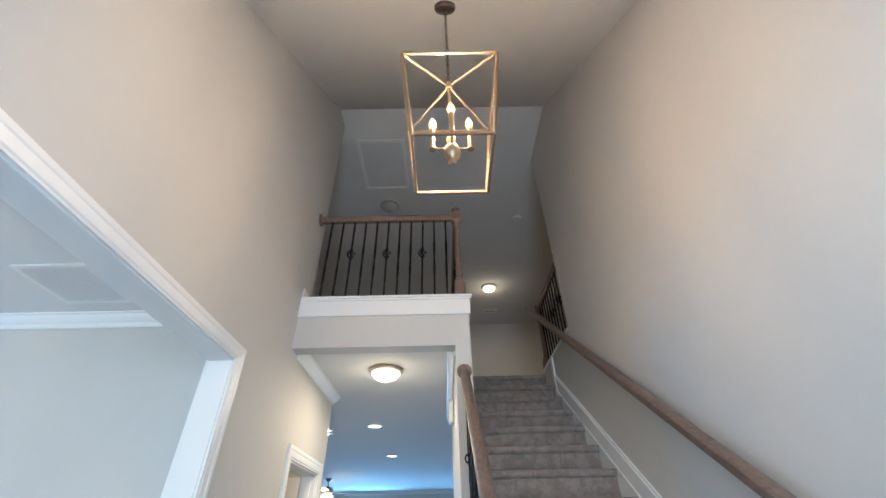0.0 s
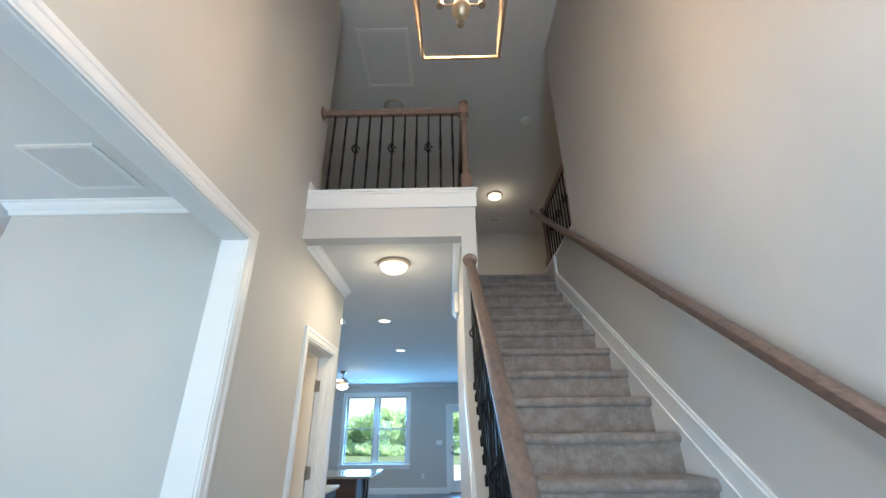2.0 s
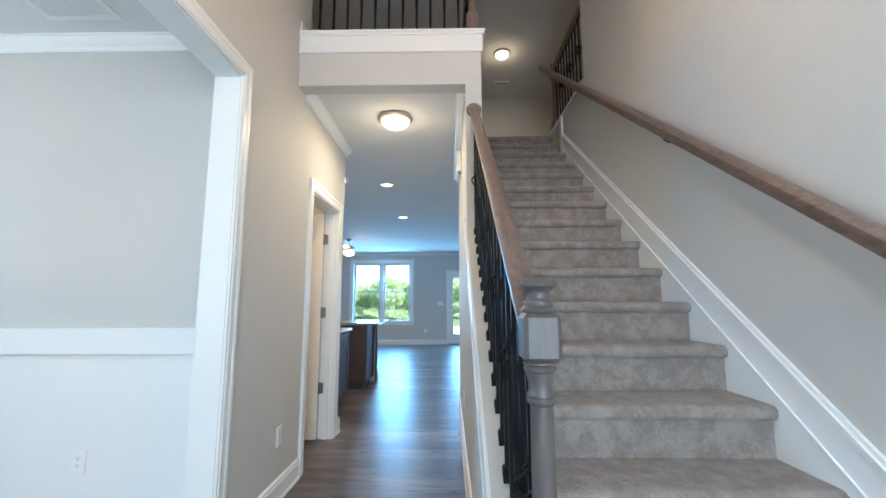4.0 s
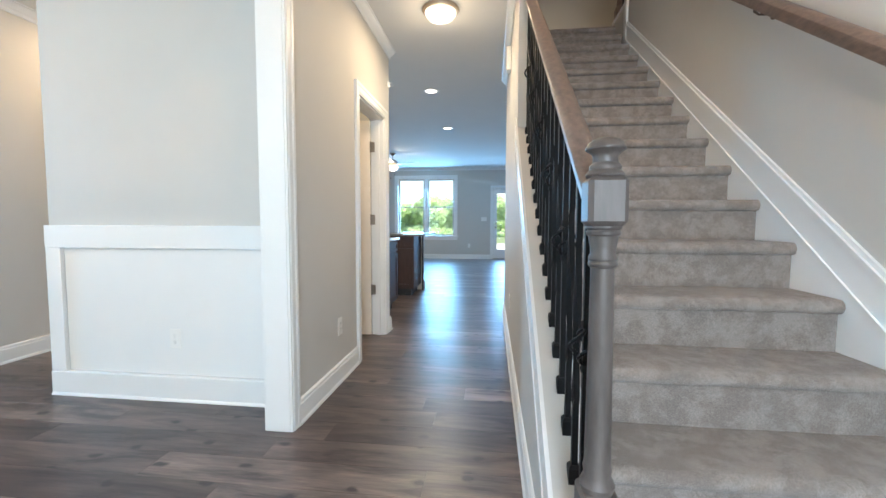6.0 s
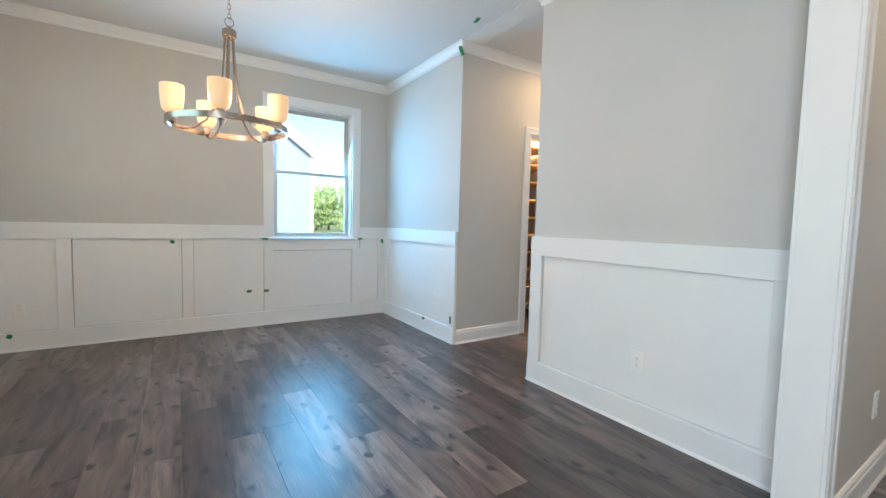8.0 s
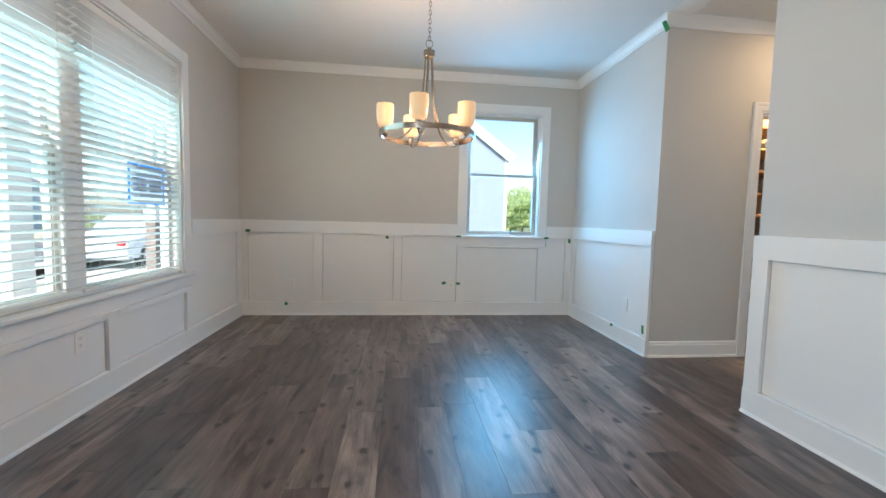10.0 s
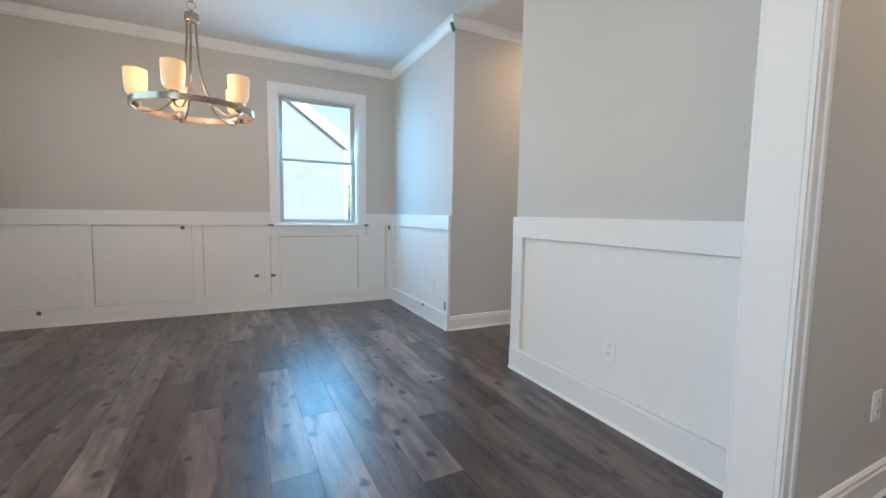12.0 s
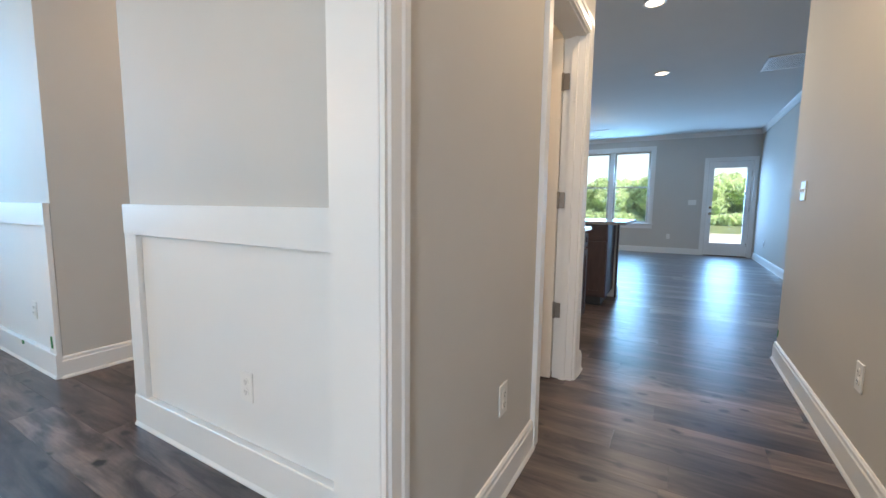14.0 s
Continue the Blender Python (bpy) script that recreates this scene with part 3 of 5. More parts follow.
bm = boxes((-4.64, 3.06, 0.0, -4.62, 3.09, 2.3), (-4.64, 4.02, 0.0, -4.62, 4.05, 2.3), (-3.9, 3.06, 0, -3.87, 3.09, 2.3), (-4.3, 3.06, 0, -4.27, 3.09, 2.3))
part("upright", bm, PINE, shelves)
for k in range(10):
    part("shelf", boxes((-4.64, 3.10, 0.18 + 0.205 * k, -4.12, 4.02, 0.20 + 0.205 * k), bevel=0.002), PINE, shelves)

# cased opening between foyer and dining room
J = 2.008
struct("opening_jamb", boxes((XL - 0.126, J, 0, XL, 2.0249, 2.315), (XL - 0.126, -1.05, 0, XL, -1.035, 2.315), (XL - 0.126, -1.05, 2.315, XL, 2.0249, 2.3299), bevel=0.002), WHITE, "white painted jamb of the cased opening")
cased("opening_trim", pose(XL, 0, 0, rz=90), -1.045, 2.012, 2.322, "white moulded casing of the wide opening", w=0.074)
cased("opening_trim", pose(XL - 0.12, 0, 0, rz=-90), -2.012, 1.045, 2.322, "white flat casing of the wide opening", w=0.09, kind=FLAT)

# ---- wainscot of the dining room ----
def wainscot(name, m, a, b, panels, top=1.05, rail=0.135, base=0.15, cuts=()):
    """Flat boards over white wall: local x along the wall, -y out of it. panels: (x0, x1, top of the recess)."""
    w = root(name, "white painted board-and-batten wainscot", "wainscot", kind="structure")
    w.matrix_world = m
    segs, at = [], a
    for c0, c1, cz in cuts:
        segs.append((at, c0, top))
        segs.append((c0, c1, cz))
        at = c1
    segs.append((at, b, top))
    bm = bmesh.new()
    for s0, s1, t in segs:
        if s1 > s0:
            box(bm, s0, -0.004, 0, s1, 0, t - 0.004)
    # seen only in the gaps beside the panels, as painted shade
    part("backing", bm, GAP_SHADE, w)
    for p0, p1, pt in panels:
        part("panel", boxes((p0 + 0.004, -0.0065, base + 0.003, p1 - 0.004, -0.0045, pt - 0.006)), WHITE, w)
    T = -0.030
    part("base_board", sweep(bmesh.new(), [(0, 0), (0.042, 0), (0.042, 0.006), (0.034, 0.018), (0.034, base - 0.004), (0.030, base), (0, base)], (a, 0, 0), (b, 0, 0), (0, -1, 0), UPV), WHITE, w)
    for s0, s1, t in segs:
        if s1 - s0 > 0.02 and t == top:
            part("rail_board", boxes((s0, T - 0.003, top - rail, s1, 0, top), bevel=0.0015), WHITE, w)
    edges = [a] + [e for p in panels for e in p[:2]] + [b]
    for k in range(0, len(edges), 2):
        x0, x1 = edges[k], edges[k + 1]
        if x1 - x0 > 0.01:
            hi = top - rail
            for c0, c1, cz in cuts:
                if x0 < c1 and x1 > c0:
                    hi = min(hi, cz)
            part("stile", boxes((x0, T, base, x1, 0, hi), bevel=0.0015), WHITE, w)
    for p0, p1, pt in panels:
        if pt < top - rail - 0.02:
            hi = min([cz for c0, c1, cz in cuts if p0 < c1 and p1 > c0] or [top - rail])
            part("rail_board", boxes((p0, T, pt, p1, 0, hi), bevel=0.0015), WHITE, w)
    return w


wainscot("wainscot_side", M_SIDE, YF + 0.026, YP - 0.026, [(-1.41, -0.709, 1), (-0.613, 0.174, 1), (0.264, 0.90, 1), (0.99, 1.86, 0.79), (1.962, 2.20, 1)], cuts=[(0.894, 1.956, 0.808)])
wainscot("wainscot_nib", pose(0, YP, 0), XD, -3.715, [(-5.16, -3.81, 1)])
wainscot("wainscot_panel_wall", pose(0, YP, 0), -2.76, XL - 0.121, [(-2.66, -1.33, 1)])
wainscot("wainscot_front", M_FRONT, 1.215, -XD - 0.026, [(1.30, 1.80, 1), (1.90, 2.27, 0.46), (2.365, 3.175, 0.46), (3.27, 4.08, 0.46), (4.19, 5.15, 1)], cuts=[(1.914, 4.186, 0.499)])

# ---- outlets and switches ----
def plate(name, m, label, w=0.072, h=0.117, kind="outlet"):
    """A wall plate: local x along the wall, -y out."""
    r = root(name, label, kind)
    r.matrix_world = m
    part("cover_plate", boxes((-w / 2, -0.006, -h / 2, w / 2, 0, h / 2), bevel=0.0025), PLASTIC, r)
    if kind == "outlet":
        for s in (-1, 1):
            bm = lathe(bmesh.new(), [(0.0165, -0.0062), (0.0165, -0.0085)], 14, (0, 0, s * 0.0195), "y")
            rc = part("receptacle", bm, PLASTIC, r)
            part("slot", boxes((-0.0075, -0.0092, s * 0.0195 - 0.001, -0.0055, -0.0084, s * 0.0195 + 0.008), (0.0055, -0.0092, s * 0.0195 - 0.001, 0.0075, -0.0084, s * 0.0195 + 0.007), (-0.002, -0.0092, s * 0.0195 - 0.010, 0.002, -0.0084, s * 0.0195 - 0.006)), SLOT, rc)
    else:
        n = 2 if w > 0.1 else 1
        for k in range(n):
            c = (k - (n - 1) / 2) * 0.046
            bm = boxes((c - 0.005, -0.016, -0.004, c + 0.005, -0.006, 0.012), (c - 0.009, -0.0075, -0.018, c + 0.009, -0.006, 0.018), bevel=0.001)
            part("toggle", bm, PLASTIC, r)
    return r


OL = "white duplex wall outlet"
W_Y = pose(0, 0, 0)
plate("outlet", pose(-1.93, YP - 0.007, 0.375), OL + " low on the wide wainscot panel")
plate("outlet", pose(-4.08, YP - 0.007, 0.37), OL + " on the short wainscot wall")
plate("outlet", pose(XL, 2.70, 0.375, rz=90), OL + " above the hall baseboard")
plate("outlet", pose(XD + 0.007, -0.944, 0.355, rz=90), OL + " on the far wainscot")
plate("outlet", pose(XD + 0.007, 0.836, 0.368, rz=90), OL + " between two bits of green tape")
plate("outlet", pose(-2.98, YF + 0.007, 0.385, rz=180), OL + " under the front window")
plate("outlet", pose(XH, 3.53, 0.41, rz=-90), OL + " near the stairs' side wall base")
plate("light_switch", pose(XH, 4.665, 1.175, rz=-90), "white double toggle switch plate on the hall wall", 0.117, 0.117, "switch")
plate("light_switch", pose(-0.30, YB, 1.20), "white double switch plate beside the glazed door", 0.16, 0.117, "switch")
plate("outlet", pose(-0.74, YB, 0.40), OL + " on the living room's back wall")
plate("outlet", pose(0.90, 11.2, 0.40, rz=-90), OL + " on the living room side wall")

# ---- bits of painter's tape ----
def tape(at, out, w, h, turn):
    r = Vector(out)
    side = UPV.cross(r).normalized()
    c, s = math.cos(radians(turn)), math.sin(radians(turn))
    bm = bmesh.new()
    rows = []
    for i in range(4):
        u = (i / 3 - 0.5) * w
        rows.append([(u + random.uniform(-0.002, 0.002), v * h / 2 + random.uniform(-0.003, 0.003)) for v in (-1, 1)])
    vs = []
    for lift in (0.0005, 0.002):
        vs.append([[bm.verts.new(Vector(at) + side * (u * c - v * s) + UPV * (u * s + v * c) + r * lift) for u, v in row] for row in rows])
    for i in range(3):
        for L_ in (0, 1):
            bm.faces.new((vs[L_][i][0], vs[L_][i + 1][0], vs[L_][i + 1][1], vs[L_][i][1]))
        for j in (0, 1):
            bm.faces.new((vs[0][i][j], vs[0][i + 1][j], vs[1][i + 1][j], vs[1][i][j]))
    for i in (0, 3):
        bm.faces.new((vs[0][i][0], vs[0][i][1], vs[1][i][1], vs[1][i][0]))
    ob = finish("tape_strip", bm, TAPE)
    return tagged(ob, "small torn strip of green painter's tape on the wall", "tape", "strips of green painter's tape")


XF = XD + 0.0335
tape((XF, -1.40, 0.93), (1, 0, 0), 0.05, 0.03, 0)
tape((XD + 0.0335, 0.098, 0.885), (1, 0, 0), 0.03, 0.035, 60)
tape((XD + 0.0345, -1.00, 0.13), (1, 0, 0), 0.035, 0.035, 70)
tape((XD + 0.0075, 0.755, 0.368), (1, 0, 0), 0.045, 0.03, 5)
tape((XD + 0.0315, 0.918, 0.368), (1, 0, 0), 0.045, 0.03, -5)
tape((XD + 0.0335, 2.236, 0.885), (1, 0, 0), 0.03, 0.05, 10)
tape((XD + 0.0565, 0.905, 0.916), (1, 0, 0), 0.055, 0.018, 0)
tape((XD + 0.0565, 1.945, 0.916), (1, 0, 0), 0.055, 0.018, 0)
tape((XH - 0.001, 4.955, 0.20), (-1, 0, 0), 0.025, 0.045, 0)
tape((-4.25, YP - 0.0345, 0.135), (0, -1, 0), 0.045, 0.025, 12)
tape((-3.765, YP - 0.0305, 0.22), (0, -1, 0), 0.03, 0.07, 5)
tape((-3.70, YP - 0.030, 2.655), (0.3, -1, 0), 0.035, 0.10, 25)
t = tape((-3.33, 2.15, ZC), (0, -1, 0), 0.085, 0.03, 10)
t.data.transform(pose(-3.33, 2.15, ZC - 0.0005) @ pose(0, 0, 0, rx=90) @ pose(3.33, -2.15, -ZC))
bm = bmesh.new()
rows = []
for i in range(13):
    x = -3.70 + i * (0.94 / 12)
    rows.append([bm.verts.new((x, yy + random.uniform(-0.02, 0.02), zz)) for yy in (2.27, 2.45) for zz in (ZC - 0.003, ZC + 0.001)])
for p, q in zip(rows, rows[1:]):
    for i, j in ((0, 1), (1, 3), (3, 2), (2, 0)):
        bm.faces.new((p[i], p[j], q[j], q[i]))
bm.faces.new((rows[0][0], rows[0][1], rows[0][3], rows[0][2])), bm.faces.new((rows[-1][0], rows[-1][1], rows[-1][3], rows[-1][2]))
struct("ceiling_patch", bm, material("ceiling_patch_paint", (0.74, 0.73, 0.71), 0.95, vary=0.05, scale=7), "uneven freshly patched strip of ceiling paint")

# ---- stairs ----
stairs = root("stairs", "grey carpeted straight staircase of sixteen steps", "stairs", at=(0.68, 0.85, 0))
X0, X1 = 0.206, 1.151


def step_mesh(k):
    """One carpeted step: a rounded nosing over its riser."""
    going, rise = 0.2385, 0.188
    y, z = 4.505 - going * (16 - k), 3.061 - rise * (16 - k)
    back = y + going + 0.035
    if k == 16:
        back = Y16 + 0.03
    prof = [(back, z - rise - 0.02), (y + 0.030, z - rise - 0.02), (y + 0.028, z - 0.052)]
    for a in range(0, 7):
        t = radians(-90 + a * 30)
        prof.append((y + 0.024 - 0.026 * math.cos(t), z - 0.026 + 0.026 * math.sin(t)))
    prof.append((back, z))
    bm = bmesh.new()
    nx = 13
    rows = []
    for i in range(nx):
        x = X0 + (X1 - X0) * i / (nx - 1)
        rows.append([bm.verts.new((x - 0.68, py - 0.85 + 0.003 * noise.noise((x * 6, py * 7, k * 3.1)), pz + 0.004 * noise.noise((x * 5, py * 9, k * 1.7)))) for py, pz in prof])
    n = len(prof)
    for p, q in zip(rows, rows[1:]):
        for i in range(n):
            j = (i + 1) % n
            bm.faces.new((p[i], p[j], q[j], q[i]))
    bm.faces.new(rows[0]), bm.faces.new(rows[-1][::-1])
    return bm


for k in range(1, 17):
    part("step", step_mesh(k), CARPET, stairs, "" if k > 1 else "lowest carpeted step", True)

# skirt board on the right, and the trim board on the open side
def slope_board(x0, x1, y0, y1, lo, hi, name, label, mat=None):
    bm = bmesh.new()
    a = [bm.verts.new((x0, y, nose(y) + d)) for y, d in ((y0, lo), (y1, lo), (y1, hi), (y0, hi))]
    b = [bm.verts.new((x1, y, nose(y) + d)) for y, d in ((y0, lo), (y1, lo), (y1, hi), (y0, hi))]
    bm.faces.new(a), bm.faces.new(b[::-1])
    for k in range(4):
        j = (k + 1) % 4
        bm.faces.new((a[k], a[j], b[j], b[k]))
    return struct(name, bm, mat or WHITE, label)


slope_board(1.151, XR, 0.70, 4.16, -0.45, 0.046, "stair_skirt", "white painted skirt board along the stairs")
slope_board(1.147, XR, 0.70, 4.16, 0.046, 0.054, "stair_skirt_bead", "white bead between the two skirt boards")
slope_board(1.155, XR, 0.70, 4.16, 0.054, 0.180, "stair_skirt_upper", "white painted upper skirt board")
slope_board(1.149, XR, 0.70, 4.16, 0.180, 0.197, "stair_skirt_mould", "white moulded top of the skirt board")
slope_board(1.158, XR, 0.70, 4.16, 0.197, 0.216, "stair_skirt_cap", "white moulded top of the skirt board")
struct("stair_skirt_end", boxes((1.151, 4.16, nose(4.16) - 0.3, XR, 4.24, Z2 + 0.085)), WHITE, "white upright end of the skirt board")
slope_board(XH - 0.012, XH, 0.80, YE + 0.12, -0.100, 0.030, "stringer_board", "white board under the balusters")
slope_board(XH - 0.016, XH, 0.80, YE + 0.12, -0.109, -0.100, "stringer_bead", "white bead below the stringer board")
struct("floor_shoe", boxes((XH - 0.02, 0.78, 0, 0.205, 0.80, 0.30)), WHITE, "white end of the stair side wall")


def rod(bm, x, y, z0, z1, twisted=True, r=0.0075):
    """A square iron bar with a twisted middle."""
    n = max(8, int((z1 - z0) / 0.022))
    rings = []
    for i in range(n + 1):
        z = z0 + (z1 - z0) * i / n
        f = i / n
        spin = 0.0
        if twisted:
            spin = 4 * math.pi * min(max((f - 0.25) / 0.5, 0), 1) * 2
        rings.append([bm.verts.new((x + r * 1.414 * math.cos(spin + math.pi / 4 + q * math.pi / 2), y + r * 1.414 * math.sin(spin + math.pi / 4 + q * math.pi / 2), z)) for q in range(4)])
    for p, q in zip(rings, rings[1:]):
        for k in range(4):
            j = (k + 1) % 4
            bm.faces.new((p[k], p[j], q[j], q[k]))
    bm.faces.new(rings[0]), bm.faces.new(rings[-1][::-1])
    return bm


def basket(bm, x, y, z, r=0.031, h=0.042):
    for q in range(4):
        pts = []
        for i in range(9):
            f = i / 8
            a = q * math.pi / 2 + f * math.pi * 0.9
            rr = r * math.sin(math.pi * f) + 0.004
            pts.append((x + rr * math.cos(a), y + rr * math.sin(a), z + (f - 0.5) * 2 * h))
        tube(bm, pts, 0.0046, 6)
    for s in (-1, 1):
        lathe(bm, [(0.009, -0.010), (0.012, -0.005), (0.012, 0.005), (0.009, 0.010)], 8, (x, y, z + s * (h + 0.008)))
    return bm


def baluster(parent, x, y, z0, z1, with_basket=False, slope=0.0):
    """An iron baluster with its shoe, and a basket on some."""
    bm = rod(bmesh.new(), x, y, z0 + 0.005, z1, not with_basket)
    b = part("baluster", bm, IRON, parent)
    s = 0.015
    sh = bmesh.new()
    lo = [sh.verts.new((x + dx * s, y + dy * s, z0 + dy * s * slope)) for dx, dy in ((-1, -1), (1, -1), (1, 1), (-1, 1))]
    mid = [sh.verts.new((x + dx * s, y + dy * s, z0 + 0.028)) for dx, dy in ((-1, -1), (1, -1), (1, 1), (-1, 1))]
    hi = [sh.verts.new((x + dx * 0.010, y + dy * 0.010, z0 + 0.036)) for dx, dy in ((-1, -1), (1, -1), (1, 1), (-1, 1))]
    for p, q in ((lo, mid), (mid, hi)):
        for k in range(4):
            j = (k + 1) % 4
            sh.faces.new((p[k], p[j], q[j], q[k]))
    sh.faces.new(lo), sh.faces.new(hi[::-1])
    part("shoe", sh, IRON, b)
    if with_basket:
        part("basket", basket(bmesh.new(), x, y, z0 + (z1 - z0) * 0.56), IRON, b, "iron basket of twisted wires", True)
    return b


# handrail section, across (x) and up
RAILSEC = [(-0.020, -0.030), (0.020, -0.030), (0.022, -0.014), (0.029, -0.004), (0.030, 0.012), (0.022, 0.024), (0.008, 0.030), (-0.008, 0.030), (-0.022, 0.024), (-0.030, 0.012), (-0.029, -0.004), (-0.022, -0.014)]


def rail_along(a, b, parent, name="handrail", mat=None, label=""):
    a, b = Vector(a), Vector(b)
    d = (b - a).normalized()
    side = d.cross(UPV).normalized()
    top = side.cross(d)
    return part(name, sweep(bmesh.new(), RAILSEC, a, b, side, top), mat or OAK, parent, label, True)


def newel(parent, x, y, z0, block, neck, z_box, z_top, mat, name="newel_post", w=0.043, slim=0.9):
    """A turned post: a square block below, a slim shaft, a square head and a ball cap."""
    post = new(name)
    post.parent = parent
    part("base_block", boxes((x - w, y - w, z0, x + w, y + w, block), bevel=0.006), mat, post)
    h = z_box - block
    prof = [(0.038, 0), (0.041, 0.012), (0.031, 0.03), (0.034, 0.045), (0.031, 0.055), (0.0295, h * 0.3), (0.0265, h - 0.082), (0.027, h - 0.079), (0.032, h - 0.076), (0.0335, h - 0.071), (0.031, h - 0.066), (0.033, h - 0.062), (0.0315, h - 0.057), (0.0285, h - 0.053), (0.029, h - 0.040), (0.033, h - 0.022), (0.0335, h - 0.019), (0.038, h - 0.016), (0.039, h - 0.011), (0.036, h - 0.007), (0.040, h - 0.004), (0.040, h)]
    part("shaft", lathe(bmesh.new(), [(r * slim, block + q) for r, q in prof], 24, (x, y, 0)), mat, post, "", True)
    part("head_block", boxes((x - w, y - w, z_box, x + w, y + w, z_box + 0.092), bevel=0.009), mat, post)
    c = z_box + 0.092
    k = (z_top - c) / 0.075
    prof = [(0.038, 0), (0.040, 0.004), (0.037, 0.009), (0.031, 0.013), (0.033, 0.018), (0.032, 0.022), (0.026, 0.027), (0.025, 0.037), (0.028, 0.043), (0.036, 0.048), (0.041, 0.051), (0.0415, 0.054), (0.036, 0.063), (0.026, 0.070), (0.014, 0.074), (0.003, 0.075)]
    part("cap", lathe(bmesh.new(), [(r * slim * 1.08, c + q * k) for r, q in prof], 24, (x, y, 0)), mat, post, "", True)
    return post


balus = root("stair_balustrade", "stained oak handrail on twisted black iron balusters", "balustrade", at=(0, 0, 0))
RX, RZ = 0.150, 0.845
newel(balus, RX, 0.905, 0.0, 0.545, 0, 1.062, 1.228, NEWELWOOD, w=0.036, slim=0.82)
rail_along((RX, 0.945, nose(0.945) + RZ), (RX, YE - 0.012, nose(YE - 0.012) + RZ), balus, label="stained oak handrail")
part("rosette", lathe(bmesh.new(), [(0.052, 0), (0.052, -0.008), (0.044, -0.014), (0.044, -0.017)], 20, (RX, YE, nose(YE) + RZ + 0.005), "y"), OAK, balus, "round oak rosette on the wall end", True)
y, n = 0.962, 0
while y < YE - 0.03:
    baluster(balus, RX, y, nose(y) + 0.034, nose(y) + RZ - 0.028, n % 3 == 1, RISE / RUN)
    y += 0.0975 if n else 0.060
    n += 1

wallrail = root("wall_handrail", "stained oak handrail on metal wall brackets", "handrail")
HX = 1.085
rail_along((HX, 0.30, nose(0.30) + 0.925), (HX, 4.66, nose(4.66) + 0.868), wallrail, label="stained oak handrail")
for y in (2.12, 2.74, 3.6, 4.4):
    z = nose(y) + 0.89
    bm = tube(bmesh.new(), [(HX, y, z - 0.030), (HX, y, z - 0.042), (HX + 0.02, y, z - 0.056), (XR - 0.004, y, z - 0.058)], 0.005, 8)
    lathe(bm, [(0.022, 0), (0.022, -0.005), (0.012, -0.008)], 14, (XR, y, z - 0.058), "x")
    part("bracket", bm, BRONZE, wallrail, "dark metal wall bracket", True)

# ---- balcony edge and its balustrade ----
struct("balcony_fascia", boxes((XL, YE - 0.018, 2.925, 0.205 + 0.012, YE, 3.062), (0.205, YE, 2.925, 0.217, Y16, 3.062), bevel=0.002), WHITE, "white fascia board of the balcony")
struct("balcony_cap", boxes((XL, YE - 0.034, 3.064, 0.235, YE + 0.13, 3.088), (0.075, YE + 0.13, 3.064, 0.235, Y16, 3.088), bevel=0.005), WHITE, "white nosed cap of the balcony edge")
struct("balcony_bed_mould", boxes((XL, YE - 0.026, 3.048, 0.225, YE - 0.018, 3.064)), WHITE, "white moulding under the balcony cap")
struct("balcony_return", boxes((XL, YE - 0.012, 3.088, XL + 0.012, YE + 0.13, 3.17)), WHITE, "white end block at the wall")
bal = root("balcony_balustrade", "stained oak rail on black iron balusters above the foyer", "balustrade")
BY = YE + 0.05
newel(bal, 0.150, BY, 3.088, 3.24, 0, 3.865, 4.03, OAK)
rail_along((XL + 0.012, BY, 3.915), (0.11, BY, 3.915), bal, label="stained oak handrail")
part("rosette", lathe(bmesh.new(), [(0.058, 0), (0.058, 0.010), (0.046, 0.016)], 20, (XL, BY, 3.92), "x"), OAK, bal, "round oak rosette on the wall", True)
for k in range(11):
    baluster(bal, -0.955 + 0.1005 * k, BY, 3.088, 3.886, k % 3 == 2)
newel(bal, 0.150, Y16 - 0.06, 3.088, 3.24, 0, 3.865, 4.03, OAK)
rail_along((0.150, BY + 0.045, 3.915), (0.150, Y16 - 0.105, 3.915), bal)
for k in range(16):
    baluster(bal, 0.150, BY + 0.11 + 0.1 * k, 3.088, 3.886, k % 3 == 2)

up = root("landing_balustrade", "dark stained rail on black iron balusters beside the stair top", "balustrade")
struct("landing_curb", boxes((XR - 0.012, 3.48, Z2 + 0.07, XR + 0.15, 4.66, Z2 + 0.094), bevel=0.004), WHITE, "white cap under the landing balusters")
UX = XR + 0.05
newel(up, UX, 4.62, Z2 + 0.094, Z2 + 0.22, 0, 3.83, 3.99, OAK)
rail_along((UX, 3.48, 3.915), (UX, 4.58, 3.915), up)
for k in range(10):
    baluster(up, UX, 3.60 + 0.1 * k, Z2 + 0.094, 3.886, k % 3 == 1)

# ---- hanging lantern of the foyer ----
def area_z(y):
    return ZC + (y + 0.53) * (ZU - ZC) / 3.25


